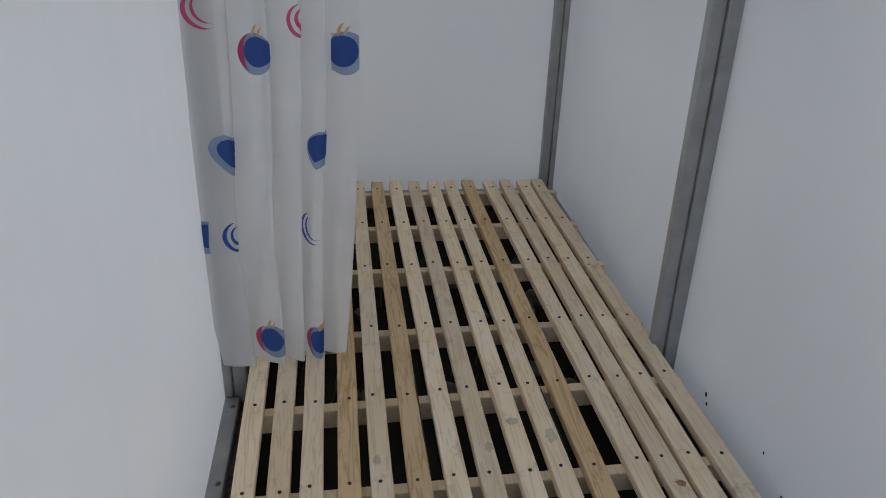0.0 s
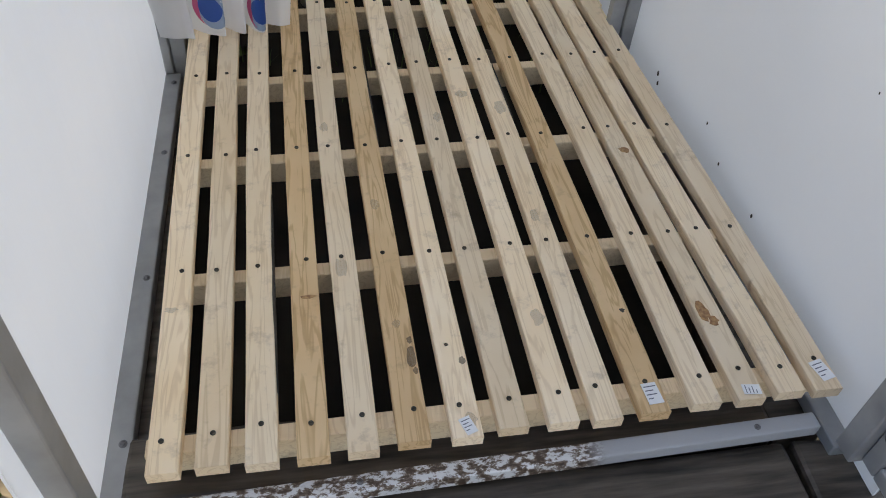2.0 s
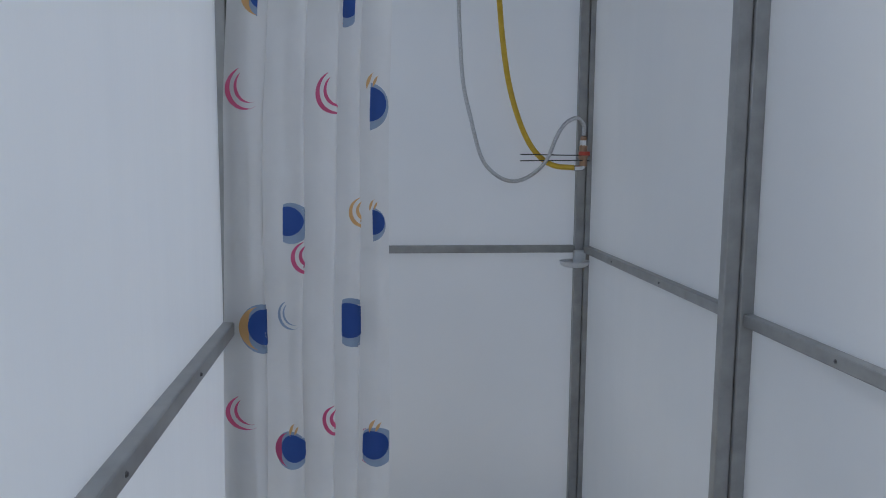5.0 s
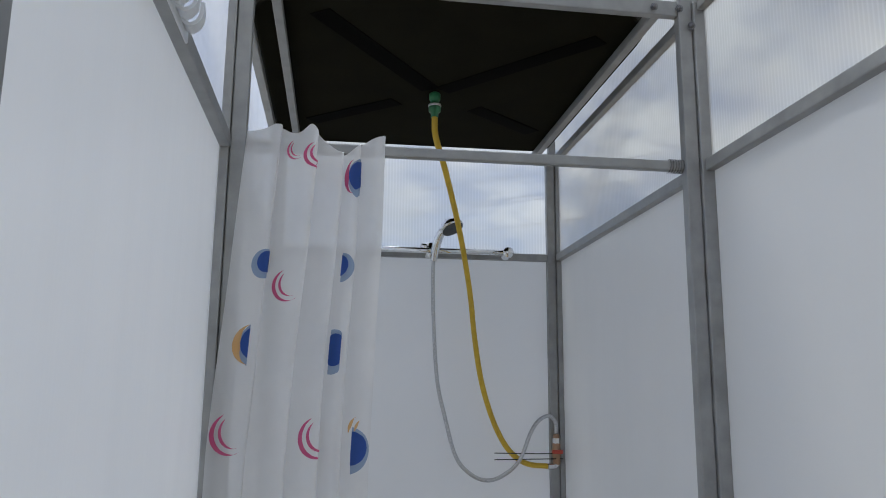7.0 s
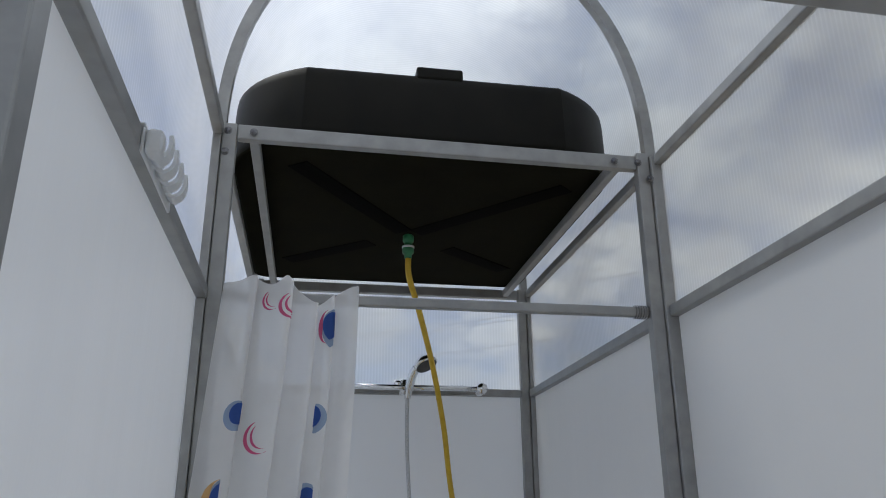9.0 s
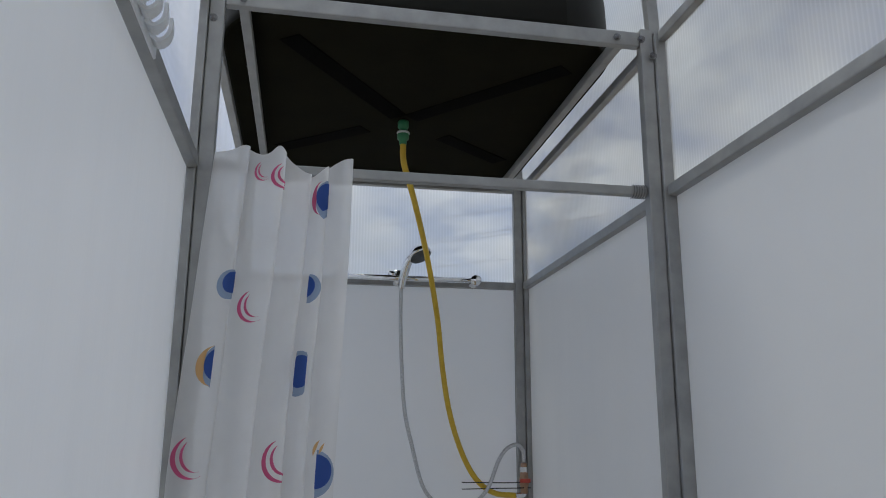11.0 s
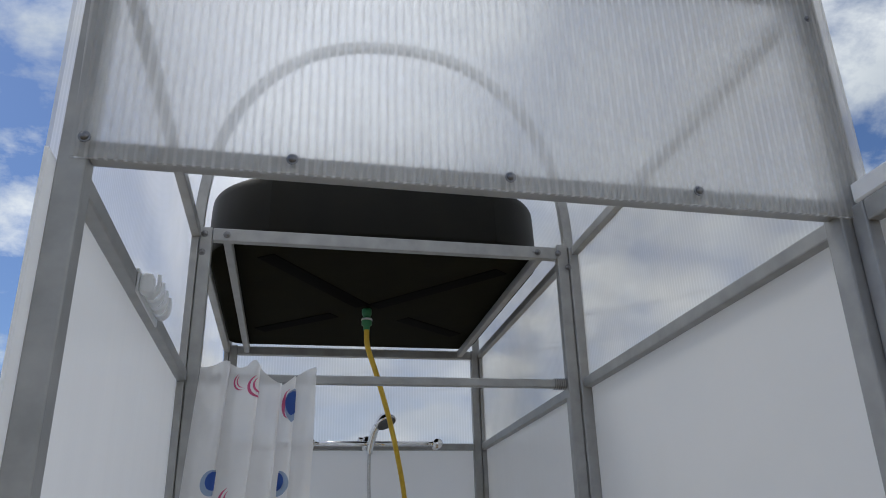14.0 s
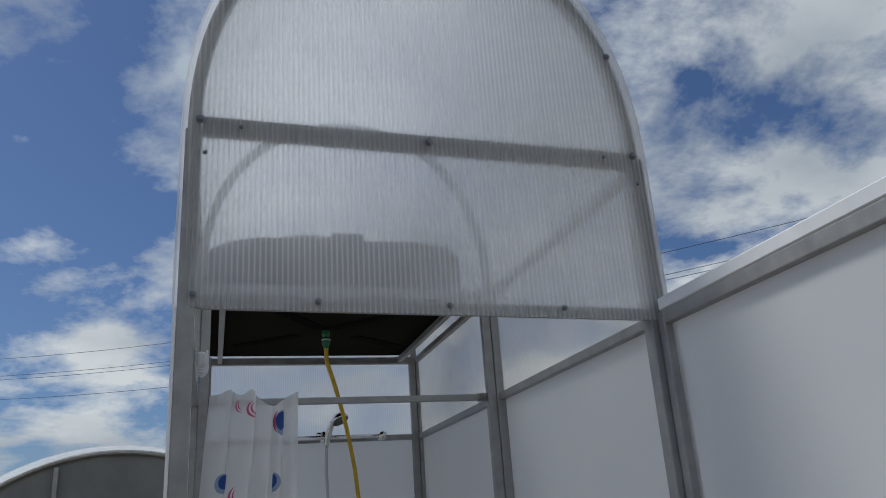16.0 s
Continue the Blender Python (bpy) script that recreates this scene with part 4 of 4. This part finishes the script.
for v in bm.verts:
    v.co.x = 0.948 + (v.co.x - 0.948) * 0.95
bmesh.ops.recalc_face_normals(bm, faces=bm.faces)
part("bowl", bm, M_PLASTIC, dish, smooth=True)
part("back_plate", box((0.955, YR - 0.030, 0.872), (0.998, YR - 0.0145, 0.925), 0.005, 2), M_PLASTIC, dish)

# ---- hook rack ----
rack = tagged(holder("hook_rack"), "white plastic rack with upright hooks on the side rail", "hook rack")
XK = XL - 0.0095
part("back_strip", box((XK, 0.236, ZRAIL - 0.024), (XK + 0.004, 0.440, ZRAIL + 0.010), 0.0015), M_PLASTIC, rack)
part("top_clip", box((XK - 0.020, 0.236, ZRAIL + 0.0135), (XK + 0.003, 0.440, ZRAIL + 0.0165), 0.001), M_PLASTIC, rack)
part("end_block", box((XK + 0.0045, 0.236, ZRAIL - 0.024), (XK + 0.026, 0.264, ZRAIL + 0.010), 0.007, 3), M_PLASTIC, rack)
for k in range(4):
    y = 0.282 + 0.041 * k
    line = smooth_path([(XK + 0.004, y, ZRAIL - 0.010), (XK + 0.014, y, ZRAIL - 0.016), (XK + 0.024, y, ZRAIL - 0.009), (XK + 0.028, y, ZRAIL + 0.004), (XK + 0.027, y, ZRAIL + 0.021)], 4)
    bm = bmesh.new()
    ribbon = []
    for q, p in enumerate(line):
        u = q / (len(line) - 1)
        hw, th = 0.0135 - 0.009 * u ** 1.5, 0.0026
        d = (line[min(q + 1, len(line) - 1)] - line[max(q - 1, 0)]).normalized()
        nn = Vector((-d.z, 0, d.x)) * th
        ribbon.append([bm.verts.new(c) for c in (p - nn + Vector((0, -hw, 0)), p - nn + Vector((0, hw, 0)), p + nn + Vector((0, hw, 0)), p + nn + Vector((0, -hw, 0)))])
    for r0, r1 in zip(ribbon, ribbon[1:]):
        for q in range(4):
            bm.faces.new((r0[q], r0[(q + 1) % 4], r1[(q + 1) % 4], r1[q]))
    bm.faces.new(ribbon[0][::-1]); bm.faces.new(ribbon[-1])
    bmesh.ops.recalc_face_normals(bm, faces=bm.faces)
    part("hook", bm, M_PLASTIC, rack)

# ---- wire ties at the curtain bar ends ----
for x, s in ((xi0 - 0.002, 1), (xm1 + 0.002, -1)):
    pts = []
    for k in range(60):
        a = k * 0.62
        pts.append((x + s * (0.002 + 0.0006 * k), YM + 0.004 + 0.0145 * math.cos(a), ZRAIL + 0.0155 * math.sin(a)))
    w = part("binding_wire", pipe(bmesh.new(), pts, 0.0012, 5), M_ZINC)
    tagged(w, "thin zinc wire wound round the curtain bar end", "wire", group="binding wires")

# ---- shower curtain ----
curtain = tagged(holder("shower_curtain"), "white vinyl shower curtain with blue moon print, gathered in folds", "shower curtain")
FOLD = ((-0.002, 0.004), (0.052, -0.010), (0.072, -0.014), (0.060, 0.014), (0.066, 0.020), (0.112, -0.006), (0.140, -0.012), (0.131, 0.016), (0.138, 0.018), (0.176, -0.012),
        (0.192, -0.014), (0.182, 0.016), (0.190, 0.018), (0.214, -0.010), (0.231, -0.012), (0.222, 0.016), (0.232, 0.014), (0.262, -0.004), (0.284, 0.002))
FOLD_S = smooth_path([(x, y, 0) for x, y in FOLD], 6)
ARC = [0.0]
for p, q in zip(FOLD_S, FOLD_S[1:]):
    ARC.append(ARC[-1] + (q - p).length)
CZ0, CZ1 = 0.006, 1.985
LEFT = ((0.0, -0.038), (0.3, -0.070), (0.6, -0.050), (1.34, -0.034), (1.75, -0.006), (1.985, 0.010))
RIGHT = ((0.0, 0.226), (0.3, 0.252), (0.6, 0.270), (1.34, 0.270), (1.75, 0.284), (1.985, 0.288))


def interp(table, z):
    return float(np.interp(z, [a for a, _ in table], [b for _, b in table]))


def cloth(s, z):
    """A point of the curtain: s metres along its folded edge, z its height."""
    i = min(max(int(np.searchsorted(ARC, s)) - 1, 0), len(ARC) - 2)
    f = (s - ARC[i]) / (ARC[i + 1] - ARC[i])
    p = FOLD_S[i].lerp(FOLD_S[i + 1], f)
    t = (p.x + 0.002) / 0.286
    a, b = interp(LEFT, z), interp(RIGHT, z)
    wav = 0.006 * math.sin(z * 2.3 + t * 5) * math.sin(math.pi * min(max(t, 0), 1)) + 0.0045 * noise.noise((t * 4, z * 3, 2))
    depth = 0.75 + 0.35 * (1 - z / 2) + 0.15 * noise.noise((t * 3, z * 1.5, 8))
    return Vector((a + (b - a) * t + wav, YM - 0.034 + p.y * depth + 0.006 * noise.noise((t * 7, z * 3.5, 4)), z))


def cloth_top(s):
    """The scalloped upper hem, tied up in loops."""
    x = cloth(s, 1.95).x
    return 1.972 + 0.016 * math.exp(-((x - 0.066) / 0.022) ** 2) + 0.020 * math.exp(-((x - 0.137) / 0.016) ** 2) - 0.038 * math.exp(-((x - 0.205) / 0.040) ** 2) + 0.004 * math.exp(-((x - 0.285) / 0.02) ** 2)


def build_cloth():
    bm = bmesh.new()
    ns, nz = 150, 110
    grid = []
    for j in range(nz + 1):
        row = []
        for i in range(ns + 1):
            s = ARC[-1] * i / ns
            top = cloth_top(s)
            bot = CZ0 + 0.024 * s / ARC[-1]
            row.append(bm.verts.new(cloth(s, bot + (top - bot) * j / nz)))
        grid.append(row)
    for j in range(nz):
        for i in range(ns):
            bm.faces.new((grid[j][i], grid[j][i + 1], grid[j + 1][i + 1], grid[j + 1][i]))
    return part("cloth", bm, M_CURTAIN, curtain, smooth=True)


build_cloth()


def front_s(x, z):
    """The place along the edge whose outermost fold shows at x."""
    best = min((cloth(ARC[-1] * k / 400, z) for k in range(401)), key=lambda p: abs(p.x - x) + 0.6 * (p.y - YM + 0.06))
    return min((ARC[-1] * k / 400 for k in range(401)), key=lambda s: (cloth(s, z) - best).length)


def print_on(name, shape, material, s0, z0, lift, lo=-9.0, hi=9.0):
    """Lay a print, given as rows (left, right, dz), on the cloth; a fold hides what lies past lo and hi."""
    bm = bmesh.new()
    rows = []
    for left, right, dz in shape:
        left, right = min(max(left, lo), hi), min(max(right, lo), hi)
        row = []
        for k in range(13):
            s = s0 + left + (right - left) * k / 12
            s = min(max(s, 0.001), ARC[-1] - 0.001)
            z = z0 + dz
            p = cloth(s, z)
            t = (cloth(min(s + 0.002, ARC[-1] - 0.0005), z) - cloth(max(s - 0.002, 0.0005), z)).normalized()
            nn = Vector((t.y, -t.x, 0))
            row.append(bm.verts.new(p + nn * lift))
        rows.append(row)
    for r0, r1 in zip(rows, rows[1:]):
        for a in range(12):
            bm.faces.new((r0[a], r0[a + 1], r1[a + 1], r1[a]))
    return part(name, bm, material, curtain, smooth=True)


def disc(r, squash=1.0, n=14):
    return [(-r * math.sqrt(max(0, 1 - t * t)) - 0.0002, r * math.sqrt(max(0, 1 - t * t)) + 0.0002, r * squash * t) for t in [math.cos(math.pi * k / n) for k in range(n + 1)]]


def crescent(r, thick, flip=1, n=14):
    """A sickle open to the right."""
    rows = []
    for k in range(n + 1):
        t = math.cos(math.pi * (0.08 + 0.84 * k / n))
        outer = r * math.sqrt(1 - t * t)
        w = thick * (1 - abs(t)) ** 0.7 + 0.0006
        rows.append((-outer, -outer + w, r * t) if flip > 0 else (outer - w, outer, r * t))
    return rows


def leaf(r, lean, n=16):
    """A drop with a pointed top and a round foot."""
    rows = []
    for k in range(n + 1):
        t = k / n
        w = r * math.sin(math.pi * t ** 0.72) ** 0.85
        dz = r * 1.15 * (1 - 2 * t)
        rows.append((-w + lean * dz - 0.0002, w + lean * dz + 0.0002, dz))
    return rows


def moon(x, z, r, ring, flame=None, turn=1, lo=-9.0, hi=9.0, drop=False):
    """A blue disc on a paler, shifted one, with a coloured sickle and tongues."""
    s = front_s(x, z)
    r *= 1.22
    lo, hi = lo * r, hi * r
    body = leaf(r, 0.25 * turn) if drop else disc(r, 1.08)
    halo = leaf(r * 1.38, 0.25 * turn) if drop else disc(r * 1.34, 1.12)
    print_on("print_halo", halo, M_PALE, s + 0.005 * turn, z - 0.004, 0.0016, lo - 0.005 * turn, hi - 0.005 * turn)
    if ring:
        print_on("print_ring", crescent(r * 1.34, r * 0.62), ring, s - 0.006, z - 0.003, 0.0022, lo + 0.006, hi + 0.006)
    print_on("print_disc", body, M_BLUE, s, z, 0.0028, lo, hi)
    if flame:
        print_strip("print_flame", stroke(r * 0.8, r * 0.22, 200, 110, r * 0.5, r * 1.25), flame, s, z, 0.0034)
        print_strip("print_flame", stroke(r * 0.7, r * 0.16, 190, 120, r * 0.85, r * 1.20), flame, s, z, 0.0036)


def print_strip(name, pairs, material, s0, z0, lift):
    """A print made of cross pairs along a curved stroke."""
    bm = bmesh.new()
    prev = None
    for pr in pairs:
        row = []
        for k in range(4):
            ds = pr[0][0] + (pr[1][0] - pr[0][0]) * k / 3
            dz = pr[0][1] + (pr[1][1] - pr[0][1]) * k / 3
            s = min(max(s0 + ds, 0.001), ARC[-1] - 0.001)
            p = cloth(s, z0 + dz)
            t = (cloth(min(s + 0.002, ARC[-1] - 0.0005), z0 + dz) - cloth(max(s - 0.002, 0.0005), z0 + dz)).normalized()
            row.append(bm.verts.new(p + Vector((t.y, -t.x, 0)) * lift))
        if prev:
            for k in range(3):
                bm.faces.new((prev[k], prev[k + 1], row[k + 1], row[k]))
        prev = row
    return part(name, bm, material, curtain, smooth=True)


def stroke(r, w, a0, a1, dx=0.0, dz=0.0, n=22):
    out = []
    for k in range(n + 1):
        u = k / n
        a = radians(a0 + (a1 - a0) * u)
        ww = w * (math.sin(math.pi * min(u * 1.1, 1)) ** 0.8) + 0.0004
        out.append(((dx + r * math.cos(a), dz + r * math.sin(a)), (dx + (r - ww) * math.cos(a), dz + (r - ww) * math.sin(a))))
    return out


def sickle(x, z, r, material):
    """Two brush strokes, open to the upper right."""
    s = front_s(x, z)
    r *= 1.15
    print_strip("print_sickle", stroke(r, r * 0.22, 112, 305), material, s + r * 0.35, z, 0.0018)
    print_strip("print_sickle", stroke(r * 0.78, r * 0.15, 128, 290, r * 0.10, r * 0.10), material, s + r * 0.45, z, 0.0024)


MOONS = ((0.037, 0.934, 0.026), (0.192, 0.943, 0.026), (0.085, 0.692, 0.021), (0.239, 0.693, 0.022), (0.036, 0.498, 0.022), (0.190, 0.509, 0.021),
         (-0.041, 0.322, 0.020), (0.072, 0.074, 0.022), (0.190, 0.073, 0.022), (0.237, 1.886, 0.022), (0.070, 1.704, 0.016), (0.206, 1.702, 0.016),
         (0.198, 1.536, 0.024), (0.048, 1.546, 0.024), (0.235, 1.350, 0.024), (0.082, 1.133, 0.021), (0.240, 1.130, 0.018))
RINGS = {0: M_ORANGE, 2: M_PINK, 3: M_PINK, 7: M_PINK, 8: M_PINK, 9: M_PINK, 12: M_ORANGE, 13: M_ORANGE, 14: M_ORANGE}
CUT_LEFT = {1: -0.45, 3: -0.75, 11: 0.1, 12: -0.5, 14: 0.0, 15: -0.35, 16: 0.0}
CUT_RIGHT = {0: 0.75, 2: 0.95, 5: 0.55, 6: 0.1, 10: 0.3, 12: 0.5, 13: -0.45}
for k, (x, z, r) in enumerate(MOONS):
    moon(x, z, r, RINGS.get(k), M_ORANGE if k in (2, 3, 7, 8, 14, 16) else None, 1 if k % 2 else -1,
         CUT_LEFT.get(k, -9.0), CUT_RIGHT.get(k, 9.0), k in (4, 5, 9))
for x, z, r in ((-0.018, 0.765, 0.030), (0.166, 0.749, 0.028), (0.144, 1.925, 0.024), (0.101, 1.937, 0.018), (0.092, 1.660, 0.028), (-0.004, 1.376, 0.034), (0.160, 1.370, 0.034), (0.119, 1.065, 0.028)):
    sickle(x, z, r, M_PINK)
for x, z, r in ((0.016, 0.326, 0.030), (0.160, 0.336, 0.030), (0.075, 0.955, 0.024), (0.224, 1.150, 0.026)):
    sickle(x, z, r, M_BLUE if z < 0.5 else (M_PALE if z < 1 else M_ORANGE))
for x in (0.066, 0.137, 0.283):
    pts = [(x + 0.002 * math.sin(a), YM + 0.004 + 0.026 * math.cos(a) - 0.012, ZRAIL + 0.005 + 0.024 * math.sin(a)) for a in [2 * math.pi * k / 20 for k in range(21)]]
    part("tie_loop", pipe(bmesh.new(), pts, 0.0016, 6), M_PLASTIC, curtain)

# ---- neighbouring greenhouse ----
green = tagged(holder("greenhouse"), "arched polycarbonate greenhouse with grey steel ribs behind", "greenhouse")
GX, GY0, GY1, GR = -0.63, 4.45, 10.5, 1.50
GZ = 0.70


def hoop(y, r, w, name, material, d=0.03):
    bm = bmesh.new()
    pts = [(GX - r * math.cos(math.pi * k / 40), y, GZ + r * math.sin(math.pi * k / 40)) for k in range(41)]
    pts = [(GX - r, y, -0.32)] + pts + [(GX + r, y, -0.32)]
    return part(name, pipe(bm, pts, w, 8), material, green)


for k in range(7):
    hoop(GY0 + k * (GY1 - GY0) / 6, GR - 0.03, 0.017, "rib", M_TUBE)
bm = bmesh.new()
prev = None
for k in range(41):
    a = math.pi * k / 40
    cur = [bm.verts.new((GX - r * math.cos(a), y, GZ + r * math.sin(a))) for y in (GY0 - 0.12, GY1) for r in (GR, GR + 0.006)]
    if prev:
        for i, j in ((0, 2), (1, 3), (0, 1), (2, 3)):
            bm.faces.new((prev[i], cur[i], cur[j], prev[j]))
    prev = cur
bmesh.ops.recalc_face_normals(bm, faces=bm.faces)
part("roof_sheet", bm, M_CLEAR_Y, green)
for y in (GY0 + 0.02, GY1 - 0.02):
    bm = bmesh.new()
    ol = [(GX - GR + 0.02, -0.32)] + [(GX - (GR - 0.02) * math.cos(math.pi * k / 40), GZ + (GR - 0.02) * math.sin(math.pi * k / 40)) for k in range(41)] + [(GX + GR - 0.02, -0.32)]
    f = [bm.verts.new((x, y, z)) for x, z in ol]
    b2 = [bm.verts.new((x, y + 0.005, z)) for x, z in ol]
    bm.faces.new(f); bm.faces.new(b2[::-1])
    for k in range(len(f)):
        bm.faces.new((f[k], b2[k], b2[(k + 1) % len(f)], f[(k + 1) % len(f)]))
    bmesh.ops.recalc_face_normals(bm, faces=bm.faces)
    # grey paint here stands in for the dim inside of the greenhouse
    part("end_sheet", bm, M_SHADED_END, green)
for sx in (-1, 1):
    part("side_sheet", box((GX + sx * GR - 0.003, GY0 - 0.1, -0.32), (GX + sx * GR + 0.003, GY1, GZ)), M_CLEAR_Y, green)
part("end_post", box((GX - 0.40, GY0 - 0.02, -0.32), (GX - 0.37, GY0 + 0.015, GZ + 1.38), 0.003), M_TUBE, green)
part("end_post", box((GX + 0.40, GY0 - 0.02, -0.32), (GX + 0.43, GY0 + 0.015, GZ + 1.38), 0.003), M_TUBE, green)

# ---- power lines and their poles ----
M_CABLE = simple("power_cable", (0.05, 0.05, 0.06), (0.09, 0.09, 0.10), 0.6, 0, 3, 0)
M_POLE = simple("weathered_pole", (0.12, 0.10, 0.08), (0.22, 0.19, 0.16), 0.85, 0, 6, 0.3)
LINES = ((0.0, 9.70), (0.5, 9.00), (0.0, 8.72), (0.5, 7.90))


def line_height(base, k):
    return base + 18 * ((k - 0.62) ** 2 - 0.0144)


for off, z in LINES:
    pts = [(-40 + 70 * k / 48, 60 - 50 * k / 48 + off, line_height(z, k / 48)) for k in range(49)]
    c = part("power_line", pipe(bmesh.new(), pts, 0.010, 5), M_CABLE)
    tagged(c, "thin dark overhead power line far off", "power line", group="overhead power lines")
for k in (0, 1):
    x, y = -40 + 70 * k, 60.25 - 50 * k
    pole = tagged(holder("utility_pole"), "weathered timber utility pole carrying power lines", "utility pole", group="utility poles")
    ztop = line_height(LINES[0][1], k)
    part("shaft", cyl(bmesh.new(), (x, y, -0.5), (x, y, ztop + 0.6), 0.16, 0.11, 12), M_POLE, pole)
    for _, zb in LINES[::2]:
        zz = line_height(zb, k)
        part("cross_arm", box((x - 0.06, y - 0.5, zz - 0.13), (x + 0.06, y + 0.5, zz - 0.012), 0.01), M_POLE, pole)


# ---- conifer at the edge of the plot ----
def conifer(x, y, h, seed):
    rr = random.Random(seed)
    t = tagged(holder("conifer_tree"), "sparse dark conifer with drooping branches far off", "tree")
    z0 = -0.4
    part("trunk", cyl(bmesh.new(), (x, y, z0), (x, y, z0 + h), 0.16, 0.015, 10), M_BARK, t)
    limbs, leaf = bmesh.new(), bmesh.new()
    for k in range(90):
        u = 0.12 + 0.86 * k / 90
        z = z0 + h * u
        ln = (1 - u) * 2.3 * rr.uniform(0.6, 1.1) + 0.15
        a = rr.uniform(0, 6.283)
        d = Vector((math.cos(a), math.sin(a), 0))
        pts = [Vector((x, y, z)) + d * ln * q + Vector((0, 0, -0.25 * ln * q + 0.22 * ln * q * q)) for q in (0, 0.35, 0.7, 1)]
        pipe(limbs, pts, 0.015, 4, [0.022, 0.014, 0.008, 0.004])
        for _ in range(int(26 * ln) + 6):
            q = rr.uniform(0.12, 1)
            i = min(int(q * 3), 2)
            c = pts[i].lerp(pts[i + 1], q * 3 - i)
            aa = a + rr.choice((-1, 1)) * rr.uniform(0.5, 1.1)
            e = c + Vector((math.cos(aa), math.sin(aa), rr.uniform(-0.35, 0.15))) * rr.uniform(0.12, 0.34)
            side = Vector((0.02, 0.0, 0.03))
            v = [leaf.verts.new(p) for p in (c - side, c + side, e + side * 0.4, e - side * 0.4)]
            leaf.faces.new(v)
            side = Vector((-0.01, 0.03, 0.02))
            v = [leaf.verts.new(p) for p in (c - side, c + side, e + side * 0.4, e - side * 0.4)]
            leaf.faces.new(v)
    part("limbs", limbs, M_BARK, t)
    part("crown", leaf, M_NEEDLE, t)


conifer(-9.95, 25.0, 7.5, 5)
